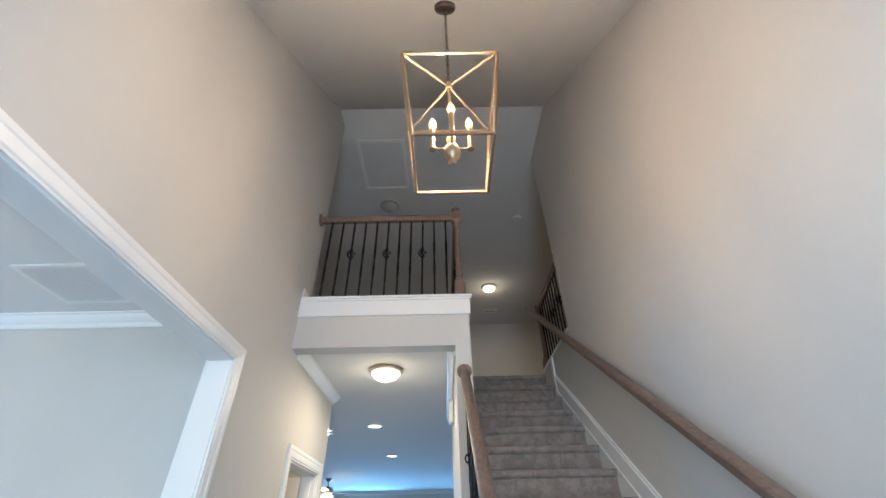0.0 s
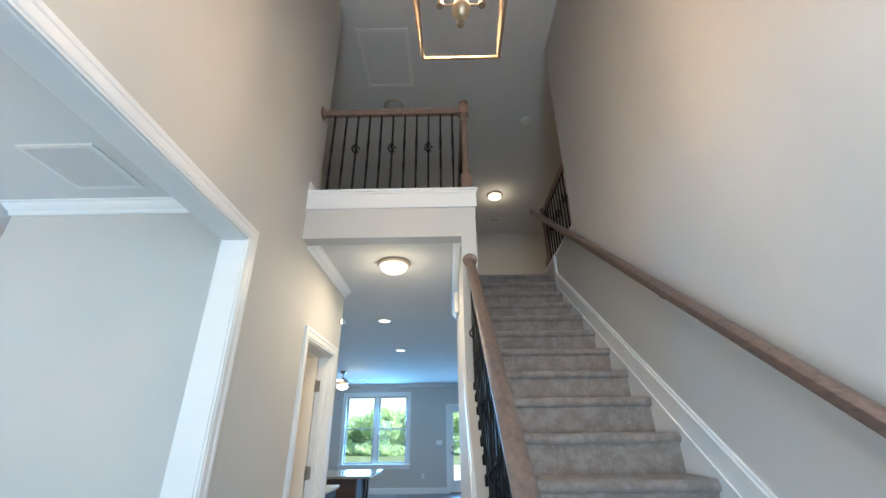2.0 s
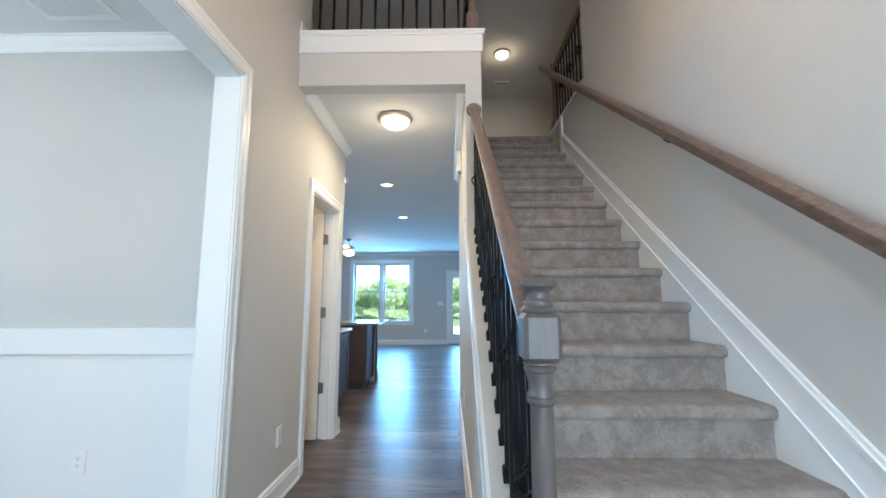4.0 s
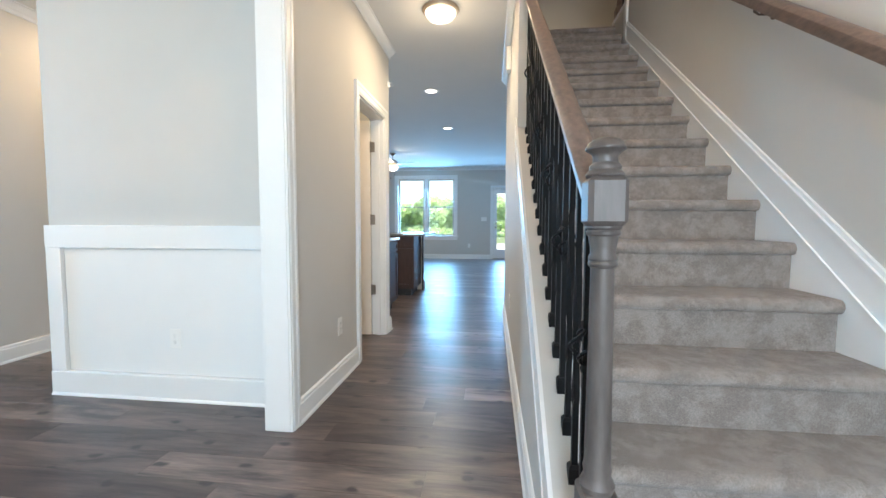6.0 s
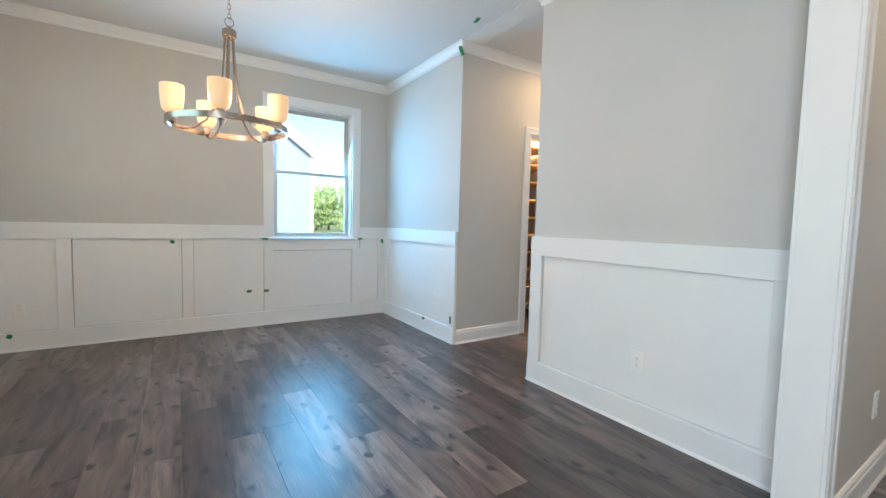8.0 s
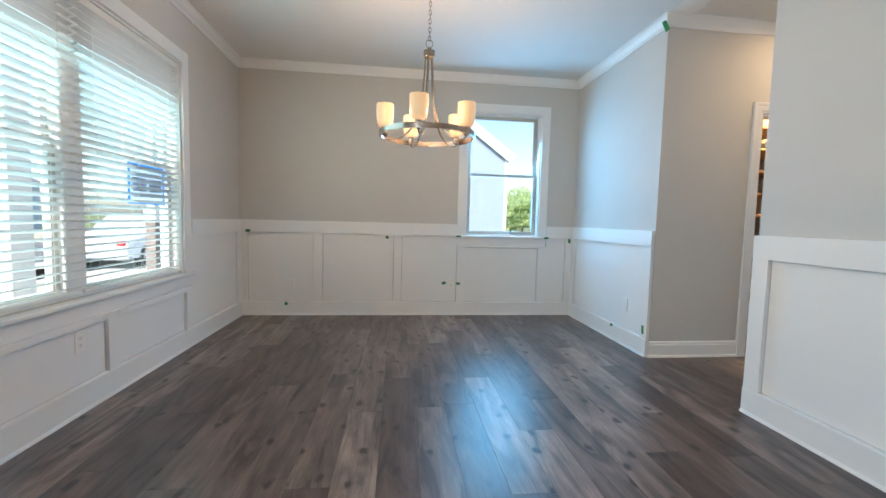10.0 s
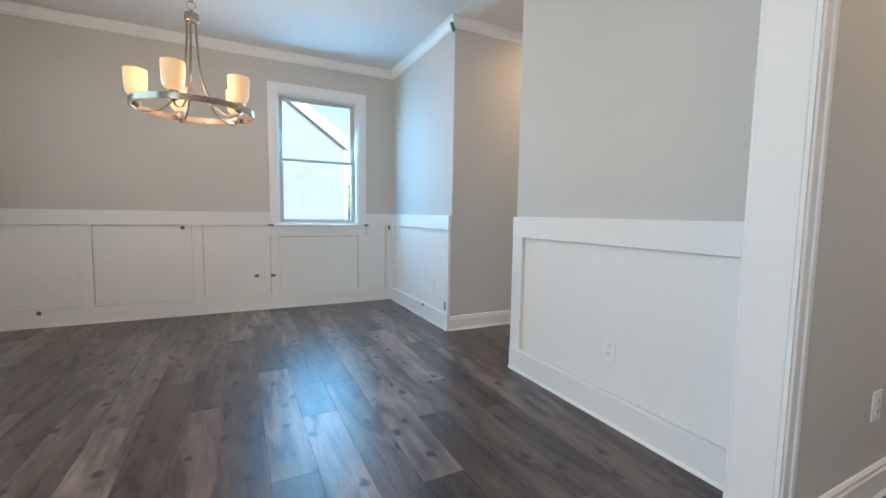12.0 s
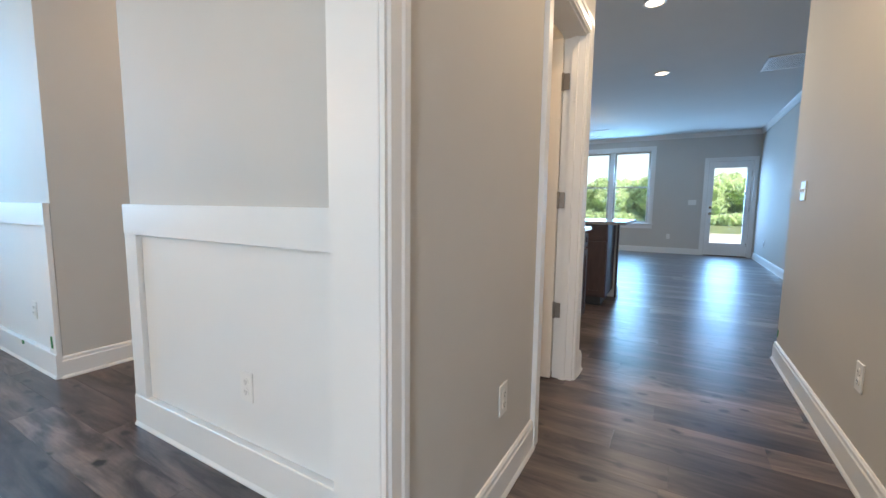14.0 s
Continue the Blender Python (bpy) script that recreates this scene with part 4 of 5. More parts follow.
LX, LY = 0.055, 1.09
lan = root("lantern_pendant", "lit open-frame nickel lantern with candle lamps on a chain", "pendant light")
TZ, BZ, TS, BS = 3.19, 2.725, 0.20, 0.15
corners = [(-1, -1), (1, -1), (1, 1), (-1, 1)]
tc = [Vector((LX + TS * a, LY + TS * b, TZ)) for a, b in corners]
bc = [Vector((LX + BS * a, LY + BS * b, BZ)) for a, b in corners]
for ring, nm in ((tc, "top_frame"), (bc, "bottom_frame")):
    bm = bmesh.new()
    for k in range(4):
        beam(bm, ring[k], ring[(k + 1) % 4], 0.009, 0.012)
    part(nm, bm, CAGE, lan)
for k in range(4):
    part("side_bar", beam(bmesh.new(), tc[k], bc[k], 0.016, 0.008, up=(corners[k][0], corners[k][1], 0)), CAGE, lan)
    part("top_bar", beam(bmesh.new(), tc[k], (LX, LY, 3.262), 0.0075, 0.0075), CAGE, lan)
part("hub", lathe(bmesh.new(), [(0.014, 3.245), (0.018, 3.255), (0.018, 3.272), (0.008, 3.282), (0.006, 3.30)], 14, (LX, LY, 0)), CAGE, lan, "", True)
part("stem", lathe(bmesh.new(), [(0.007, 2.86), (0.007, 3.25)], 10, (LX, LY, 0)), CAGE, lan, "", True)
part("body", lathe(bmesh.new(), [(0.008, 2.90), (0.016, 2.895), (0.016, 2.86), (0.010, 2.85), (0.022, 2.838), (0.033, 2.815), (0.035, 2.80), (0.031, 2.78), (0.018, 2.765), (0.010, 2.758), (0.010, 2.752), (0.015, 2.744), (0.012, 2.730), (0.003, 2.726)], 18, (LX, LY, 0)), CAGE, lan, "", True)
for k in range(4):
    a = radians(-90 + 90 * k)
    cx, cy = LX + 0.078 * math.cos(a), LY + 0.078 * math.sin(a)
    arm = part("arm", tube(bmesh.new(), [(LX + 0.015 * math.cos(a), LY + 0.015 * math.sin(a), 2.825), (LX + 0.05 * math.cos(a), LY + 0.05 * math.sin(a), 2.822), (cx, cy, 2.828)], 0.005, 8), CAGE, lan, "", True)
    part("candle_sleeve", lathe(bmesh.new(), [(0.014, 2.818), (0.015, 2.83), (0.011, 2.835), (0.011, 2.945)], 14, (cx, cy, 0)), CAGE, arm, "", True)
    part("bulb", lathe(bmesh.new(), [(0.008, 2.945), (0.015, 2.962), (0.017, 2.978), (0.012, 3.0), (0.004, 3.018), (0.001, 3.024)], 12, (cx, cy, 0)), BULB, arm, "lit candle bulb", True).visible_shadow = False
    lamp("lantern_lamp", "POINT", P_LANTERN, WARM, pose(cx, cy, 2.985), radius=0.012)


def chain(parent, x, y, z0, z1, link=0.034, r=0.0022):
    n = max(2, round((z1 - z0) / (link * 0.78)))
    step = (z1 - z0) / n
    for i in range(n):
        c = z0 + step * (i + 0.5)
        pts = []
        for q in range(12):
            a = 2 * math.pi * q / 12
            u, v = 0.008 * math.cos(a), step * 0.66 * math.sin(a)
            pts.append((x + u, y, c + v) if i % 2 else (x, y + u, c + v))
        part("link", tube(bmesh.new(), pts, r, 5, closed=True), CHAINMAT, parent, "", True)


CHAINMAT = BRONZE
chain(lan, LX, LY, 3.295, area_z(LY) - 0.035)
bm = lathe(bmesh.new(), [(0.010, -0.045), (0.016, -0.035), (0.055, -0.026), (0.062, -0.018), (0.062, 0.0)], 24)
bm.transform(pose(LX, LY, area_z(LY)) @ pose(0, 0, 0, rx=math.degrees(math.atan2(ZU - ZC, 3.25))))
part("canopy", bm, BRONZE, lan, "round dark metal ceiling canopy", True)

# ---- chandelier of the dining room ----
DX, DY = -3.243, 0.388
ch = root("chandelier", "lit five-lamp ring chandelier with frosted glass shades", "chandelier")
bm = lathe(bmesh.new(), [(0.292, 1.610), (0.305, 1.610), (0.305, 1.642), (0.292, 1.642)], 56, (DX, DY, 0), closed=True)
part("ring", bm, NICKEL, ch, "brushed nickel ring", True)
part("hub", lathe(bmesh.new(), [(0.030, 2.105), (0.036, 2.11), (0.036, 2.148), (0.030, 2.152), (0.012, 2.156), (0.010, 2.17)], 24, (DX, DY, 0)), NICKEL, ch, "", True)
pts = [(DX, DY + 0.022 * math.cos(2 * math.pi * q / 16), 2.192 + 0.024 * math.sin(2 * math.pi * q / 16)) for q in range(16)]
part("loop", tube(bmesh.new(), pts, 0.003, 6, closed=True), NICKEL, ch, "", True)
for k in range(5):
    a = radians(-15 + 72 * k)
    c, s = math.cos(a), math.sin(a)
    pr = [(0.022, 2.11), (0.026, 2.02), (0.034, 1.915), (0.048, 1.810), (0.075, 1.720), (0.115, 1.650), (0.165, 1.605), (0.215, 1.588), (0.255, 1.592), (0.275, 1.610)]
    arm = part("arm", tube(bmesh.new(), [(DX + r * c, DY + r * s, z) for r, z in pr], 0.0055, 8), NICKEL, ch, "", True)
    x, y = DX + 0.268 * c, DY + 0.268 * s
    part("socket_cup", lathe(bmesh.new(), [(0.010, 1.608), (0.020, 1.615), (0.024, 1.638), (0.020, 1.660), (0.026, 1.664)], 16, (x, y, 0)), NICKEL, arm, "", True)
    sh = part("shade", lathe(bmesh.new(), [(0.024, 1.660), (0.038, 1.668), (0.048, 1.686), (0.052, 1.715), (0.055, 1.770), (0.054, 1.802), (0.051, 1.802), (0.051, 1.770), (0.048, 1.715), (0.044, 1.690), (0.035, 1.674), (0.022, 1.667)], 24, (x, y, 0)), SHADE, arm, "lit frosted glass shade", True)
    sh.visible_shadow = False
    lamp("chandelier_lamp", "POINT", P_CHAND, WARM, pose(x, y, 1.740), radius=0.03)
CHAINMAT = NICKEL
chain(ch, DX, DY, 2.21, ZC - 0.03)
part("canopy", lathe(bmesh.new(), [(0.062, ZC - 0.001), (0.062, ZC - 0.012), (0.05, ZC - 0.022), (0.012, ZC - 0.03)], 24, (DX, DY, 0)), NICKEL, ch, "", True)


def dome_light(x, y, z, power, r=0.142, lit=True):
    d = root("ceiling_light", "lit flush dome ceiling light with a nickel pan" if lit else "unlit flush dome ceiling light with a nickel pan", "ceiling light", "flush dome ceiling lights")
    part("pan", lathe(bmesh.new(), [(r, z - 0.001), (r + 0.004, z - 0.012), (r - 0.004, z - 0.026), (r - 0.014, z - 0.030), (r - 0.022, z - 0.028)], 32, (x, y, 0)), PAN, d, "brushed nickel pan", True)
    g = part("shade", lathe(bmesh.new(), [(r - 0.02, z - 0.026), (r - 0.024, z - 0.045), (r - 0.045, z - 0.07), (r - 0.08, z - 0.087), (0.02, z - 0.093), (0.004, z - 0.093)], 32, (x, y, 0)), DOME if lit else DOMEOFF, d, "lit frosted glass dome" if lit else "unlit frosted glass dome", True)
    part("finial", lathe(bmesh.new(), [(0.006, z - 0.092), (0.010, z - 0.098), (0.007, z - 0.106), (0.002, z - 0.110)], 12, (x, y, 0)), NICKEL, d, "", True)
    g.visible_shadow = False
    if lit:
        lamp("dome_lamp", "AREA", power * 0.8, (1.0, 0.72, 0.44), pose(x, y, z - 0.115), 0.2)
        lamp("dome_glow", "POINT", power * 0.22, (1.0, 0.72, 0.44), pose(x, y, z - 0.16), radius=0.08)
    return d


dome_light(-0.475, 3.37, ZC, P_DOME)
dome_light(0.90, 6.60, ZU, P_DOME)
dome_light(-0.70, 4.30, ZU, 0, r=0.13, lit=False)


def can_light(x, y, power, z=ZC, colour=(1.0, 0.82, 0.6)):
    c = root("recessed_light", "lit round recessed ceiling light", "recessed light", "recessed ceiling lights")
    part("trim_ring", lathe(bmesh.new(), [(0.070, z - 0.004), (0.092, z - 0.003), (0.095, z - 0.010), (0.088, z - 0.014), (0.070, z - 0.010)], 28, (x, y, 0), closed=True), WHITE, c, "", True)
    part("lens", lathe(bmesh.new(), [(0.070, z - 0.009), (0.04, z - 0.012), (0.002, z - 0.0125)], 28, (x, y, 0)), CANLIGHT, c, "lit diffuser lens", True)
    lamp("can_lamp", "AREA", power, colour, pose(x, y, z - 0.02), 0.12)
    return c


for x, y in ((-0.84, 5.30), (-0.85, 7.32), (-2.6, 5.24), (-2.6, 7.28)):
    can_light(x, y, P_CAN * 1.8)
can_light(-3.24, 3.35, P_CAN * 1.15, colour=(1.0, 0.66, 0.36))
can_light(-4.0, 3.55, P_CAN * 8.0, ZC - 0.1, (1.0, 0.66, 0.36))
can_light(-1.9, 3.4, P_CAN * 1.2, colour=(1.0, 0.70, 0.40))


def vent(name, x0, y0, x1, y1, z, label, n=22, dark=False):
    """A ceiling grille: a frame, a dark back and slats."""
    v = root(name, label, "ceiling vent")
    f = 0.025
    part("frame", boxes((x0, y0, z - 0.010, x1, y0 + f, z), (x0, y1 - f, z - 0.010, x1, y1, z), (x0, y0 + f, z - 0.010, x0 + f, y1 - f, z), (x1 - f, y0 + f, z - 0.010, x1, y1 - f, z)), WHITE, v)
    part("backing", boxes((x0 + f, y0 + f, z - 0.002, x1 - f, y1 - f, z)), SLOT if dark else GRILLE_BACK, v)
    span = (x1 - x0 - 2 * f)
    for k in range(n):
        x = x0 + f + span * (k + 0.5) / n
        bm = boxes((x - span / n * 0.36, y0 + f, z - 0.009, x + span / n * 0.30, y1 - f, z - 0.0065))
        part("slat", bm, WHITE, v)
    return v


vent("return_grille", -2.215, 1.725, -1.815, 2.125, ZC, "square white return air grille on the dining ceiling")
vent("return_grille", 0.20, 7.25, 0.62, 7.80, ZC, "white return air grille on the living room ceiling")
vent("supply_vent", 0.86, 7.50, 1.16, 7.64, ZU, "small white supply vent on the upper ceiling", 10, True)
sd = root("smoke_detector", "round white smoke detector on the upper ceiling", "smoke detector")
part("housing", lathe(bmesh.new(), [(0.068, ZU), (0.068, ZU - 0.018), (0.058, ZU - 0.034), (0.02, ZU - 0.040), (0.002, ZU - 0.040)], 28, (1.145, 4.62, 0)), PLASTIC, sd, "", True)
hatch = root("attic_hatch", "flat white attic hatch in a thin frame", "attic hatch")
part("frame", boxes((-0.98, 3.14, ZU - 0.014, -0.40, 3.18, ZU), (-0.98, 3.92, ZU - 0.014, -0.40, 3.96, ZU), (-0.98, 3.18, ZU - 0.014, -0.94, 3.92, ZU), (-0.44, 3.18, ZU - 0.014, -0.40, 3.92, ZU)), WHITE, hatch)
part("lid", boxes((-0.94, 3.18, ZU - 0.006, -0.44, 3.92, ZU)), CEIL, hatch)
chime = root("door_chime", "small white door chime box high on the wall", "door chime")
part("cover", boxes((XH - 0.045, 3.76, 2.40, XH, 3.87, 2.60), bevel=0.008), PLASTIC, chime)
sen = root("wall_sensor", "small white two-pronged wall bracket", "wall bracket")
part("bracket", boxes((XL, 4.00, 2.37, XL + 0.012, 4.05, 2.43), (XL + 0.012, 4.005, 2.405, XL + 0.05, 4.012, 2.412), (XL + 0.012, 4.035, 2.385, XL + 0.05, 4.042, 2.392), bevel=0.002), PLASTIC, sen)

# ---- ceiling fan in the living room ----
FX, FY = -2.43, 9.75
fan = root("ceiling_fan", "white-bladed ceiling fan with a lit glass bowl, at rest", "ceiling fan")
part("canopy", lathe(bmesh.new(), [(0.07, ZC), (0.07, ZC - 0.02), (0.03, ZC - 0.06), (0.012, ZC - 0.065)], 20, (FX, FY, 0)), NICKEL, fan, "", True)
part("downrod", lathe(bmesh.new(), [(0.012, 2.57), (0.012, ZC - 0.06)], 12, (FX, FY, 0)), NICKEL, fan, "", True)
part("motor", lathe(bmesh.new(), [(0.03, 2.59), (0.09, 2.57), (0.125, 2.53), (0.125, 2.48), (0.09, 2.455), (0.06, 2.445)], 24, (FX, FY, 0)), NICKEL, fan, "brushed nickel motor housing", True)
part("shade", lathe(bmesh.new(), [(0.09, 2.445), (0.13, 2.425), (0.135, 2.40), (0.11, 2.355), (0.05, 2.33), (0.003, 2.325)], 24, (FX, FY, 0)), DOME, fan, "lit glass bowl", True).visible_shadow = False
for k in range(5):
    a = radians(-14 + 72 * k)
    m = pose(FX, FY, 2.495, rz=math.degrees(a))
    bm = boxes((0.17, -0.065, -0.004, 0.66, 0.065, 0.004), bevel=0.003)
    bm.transform(m @ pose(0, 0, 0, rx=11))
    blade = part("blade", bm, WHITE, fan, "white fan blade")
    bm = boxes((0.09, -0.02, -0.006, 0.20, 0.02, 0.002))
    bm.transform(m)
    part("blade_arm", bm, NICKEL, blade)
for dx, l in ((0.05, 0.22), (-0.04, 0.30)):
    bm = tube(bmesh.new(), [(FX + dx, FY - 0.06, 2.46), (FX + dx, FY - 0.06, 2.46 - l)], 0.0018, 5)
    lathe(bm, [(0.003, 2.46 - l), (0.008, 2.452 - l), (0.008, 2.43 - l), (0.003, 2.422 - l)], 8, (FX + dx, FY - 0.06, 0))
    part("pull_chain", bm, BRONZE, fan)
lamp("fan_lamp", "POINT", P_DOME, (1.0, 0.78, 0.52), pose(FX, FY, 2.30), radius=0.08)

# ---- kitchen ----
def cabinet(name, x0, x1, y0, y1, label, face="x1", h=0.88, drawer=True, doors=2):
    """A base cabinet: body, toe kick, a drawer row and doors on one face."""
    c = root(name, label, "cabinet")
    part("body", boxes((x0, y0, 0.10, x1, y1, h), bevel=0.002), CABINET, c)
    part("toe_kick", boxes((x0 + 0.05, y0 + 0.05, 0, x1 - 0.05, y1 - 0.05, 0.10)), SLOT, c)
    horizontal = face in ("y0", "y1")
    a, b = (x0, x1) if horizontal else (y0, y1)
    for k in range(doors):
        u0 = a + (b - a) * k / doors + 0.008
        u1 = a + (b - a) * (k + 1) / doors - 0.008
        for nm, lo, hi in ((("drawer_front", 0.72, h - 0.02),) if drawer else ()) + (("door", 0.12, 0.70 if drawer else h - 0.02),):
            f = 0.055 if nm == "door" else 0.035
            rects = ((u0, u0 + f, lo, hi), (u1 - f, u1, lo, hi), (u0 + f, u1 - f, lo, lo + f), (u0 + f, u1 - f, hi - f, hi))
            bm = bmesh.new()
            for r0, r1, z0, z1 in rects + ((u0 + f, u1 - f, lo + f, hi - f),):
                t = 0.010 if (r0, r1, z0, z1) not in rects else 0.019
                if face == "y0":
                    box(bm, r0, y0 - t, z0, r1, y0 - 0.001, z1)
                elif face == "x1":
                    box(bm, x1 + 0.001, r0, z0, x1 + t, r1, z1)
            part(nm, bm, CABINET, c)
    return c


cabinet("kitchen_island", -2.30, -1.19, 5.955, 6.55, "dark stained kitchen island cabinet with drawers", "y0")
isl = root("island_back_wall", "greige painted half wall behind the island with white base", "half wall")
part("panel", boxes((-2.30, 6.55, 0, -1.16, 6.68, 0.88)), PAINT, isl)
part("baseboard", sweep(bmesh.new(), BASE, (-1.16, 6.55, 0), (-1.16, 6.68, 0), (1, 0, 0), UPV, 0, -1), WHITE, isl)
part("corner_post", boxes((-1.165, 6.50, 0.0, -1.145, 6.56, 0.88)), CABINET, isl)
top = root("island_worktop", "dark speckled granite worktop with an overhang", "worktop")
part("slab", boxes((-2.35, 5.915, 0.881, -1.02, 7.02, 0.915), bevel=0.004), GRANITE, top)
part("corbel", boxes((-1.25, 6.68, 0.70, -1.21, 6.90, 0.88), bevel=0.01), WHITE, isl)
cabinet("base_cabinet", -1.85, -1.255, 4.50, 5.12, "dark stained base cabinet at the kitchen entry", "x1", 0.86, doors=1)
wt = root("worktop", "pale speckled worktop over the entry cabinet", "worktop")
part("slab", boxes((-1.88, 4.46, 0.861, -1.215, 5.15, 0.893), bevel=0.004), material("pale_granite", (0.60, 0.58, 0.54), 0.15, vary=0.3, scale=120), wt)

# ---- glazed door at the back ----
bd = root("door_back", "white glazed back door with nickel hardware", "door", kind="structure")
x0, x1, zt = -0.005, 0.765, 2.085
part("trim", sweep(sweep(sweep(bmesh.new(), CASE, (x0 - 0.02, YB, 0), (x0 - 0.02, YB, zt + 0.02), (0, -1, 0), (-1, 0, 0), 0, -1, "up"), CASE, (x1 + 0.02, YB, 0), (x1 + 0.02, YB, zt + 0.02), (0, -1, 0), (1, 0, 0), 0, -1, "up"), CASE, (x0 - 0.02, YB, zt + 0.02), (x1 + 0.02, YB, zt + 0.02), (0, -1, 0), (0, 0, 1), -1, -1, "up"), WHITE, bd)
part("door_jamb", boxes((x0 - 0.015, YB + 0.002, 0, x0 - 0.002, YB + 0.15, zt + 0.014), (x1 + 0.002, YB + 0.002, 0, x1 + 0.015, YB + 0.15, zt + 0.014), (x0 - 0.002, YB + 0.002, zt + 0.002, x1 + 0.002, YB + 0.15, zt + 0.014)), WHITE, bd)
leaf = part("door_leaf", boxes((x0, YB + 0.02, 0.02, x0 + 0.068, YB + 0.062, zt), (x1 - 0.068, YB + 0.02, 0.02, x1, YB + 0.062, zt), (x0 + 0.068, YB + 0.02, 0.02, x1 - 0.068, YB + 0.062, 0.27), (x0 + 0.068, YB + 0.02, 1.985, x1 - 0.068, YB + 0.062, zt)), WHITE, bd)
part("glazing_bead", boxes((x0 + 0.068, YB + 0.012, 0.27, x0 + 0.090, YB + 0.07, 1.985), (x1 - 0.090, YB + 0.012, 0.27, x1 - 0.068, YB + 0.07, 1.985), (x0 + 0.090, YB + 0.012, 0.27, x1 - 0.090, YB + 0.07, 0.295), (x0 + 0.090, YB + 0.012, 1.962, x1 - 0.090, YB + 0.07, 1.985), bevel=0.004), WHITE, leaf)
part("pane", boxes((x0 + 0.090, YB + 0.04, 0.295, x1 - 0.090, YB + 0.045, 1.962)), GLASS, leaf, "clear door glass").visible_shadow = False
k_ = lathe(bmesh.new(), [(0.03, 0), (0.03, -0.006), (0.012, -0.012), (0.011, -0.03), (0.027, -0.042), (0.027, -0.055), (0.01, -0.065)], 16, (x0 + 0.06, YB + 0.02, 0.95), "y")
part("knob", k_, NICKEL, leaf, "satin nickel door knob", True)
part("deadbolt", lathe(bmesh.new(), [(0.028, 0), (0.028, -0.012), (0.012, -0.016), (0.01, -0.03)], 16, (x0 + 0.06, YB + 0.02, 1.09), "y"), NICKEL, leaf, "", True)
part("threshold", boxes((x0 - 0.015, YB - 0.01, 0, x1 + 0.015, YB + 0.15, 0.018), bevel=0.004), BRONZE, bd)
for z in (0.28, 1.05, 1.83):
    part("hinge", lathe(bmesh.new(), [(0.008, z - 0.05), (0.008, z + 0.05)], 8, (x1 + 0.002, YB + 0.012, 0)), HINGE, bd, HINGE_LABEL, True)

# ---- front door with its glass, behind the camera ----
fd = root("door_front", "white front door with a large glass light", "door", kind="structure")
part("door_leaf", boxes((-0.30, YF - 0.06, 0.01, -0.16, YF - 0.02, 2.42), (0.66, YF - 0.06, 0.01, 0.80, YF - 0.02, 2.42), (-0.16, YF - 0.06, 0.01, 0.66, YF - 0.02, 0.35), (-0.16, YF - 0.06, 2.28, 0.66, YF - 0.02, 2.42)), WHITE, fd)
part("pane", boxes((-0.16, YF - 0.045, 0.35, 0.66, YF - 0.04, 2.28)), GLASS, fd, "clear door glass").visible_shadow = False
part("door_jamb", boxes((-0.33, YF - 0.16, 0, -0.305, YF - 0.002, 2.45), (0.805, YF - 0.16, 0, 0.83, YF - 0.002, 2.45), (-0.305, YF - 0.16, 2.425, 0.805, YF - 0.002, 2.45)), WHITE, fd)
cased("front_door_trim", M_FRONT, -0.82, 0.32, 2.44, "white moulded casing of the front door")
# upstairs door casing and leaf seen through the balcony
cased("bedroom_trim", pose(-2.08, 0, Z2, rz=90), 4.2, 4.96, 2.035, "white moulded casing of an upstairs door")
bdr = root("door_bedroom", "closed white upstairs door", "door", kind="structure")
bdr.matrix_world = pose(-2.10, 4.215, Z2 + 0.01, rz=90)
part("door_leaf", panel_slab(0.73, 2.0), WHITE, bdr)

# ---- blinds of the front window ----
def blind(u0, u1):
    b = root("window_blind", "open white horizontal slat blind", "blind", "blinds of the front window")
    b.matrix_world = M_FRONT
    part("headrail", boxes((u0, 0.005, 2.205, u1, 0.055, 2.25), bevel=0.003), BLIND, b)
    n = 35
    me = None
    for k in range(n):
        z = 0.675 + (2.20 - 0.675) * k / (n - 1)
        if me is None:
            bm = boxes((u0 + 0.005, -0.025, -0.0012, u1 - 0.005, 0.025, 0.0012))
            s = finish("slat", bm, BLIND, b)
            me = s.data
        else:
            s = new("slat", me)
            s.parent = b
        s.location = (0, 0.032, z)
        s.rotation_euler = (radians(-21), 0, 0)
    for u in (u0 + 0.12, (u0 + u1) / 2, u1 - 0.12):
        for dy in (0.008, 0.056):
            part("ladder_cord", tube(bmesh.new(), [(u, dy, 0.65), (u, dy, 2.21)], 0.0012, 4), BLIND, b)
    part("bottom_rail", boxes((u0 + 0.004, 0.008, 0.640, u1 - 0.004, 0.056, 0.656), bevel=0.003), BLIND, b)
    return b


blind(2.03, 3.045), blind(3.055, 4.07)
wand = root("blind_wand", "dark hanging tilt wand of the blind", "blind wand")
part("wand", tube(bmesh.new(), [(-2.35, YF - 0.005, 2.21), (-2.35, YF + 0.012, 2.15), (-2.345, YF + 0.012, 1.45)], 0.004, 6), SLOT, wand)
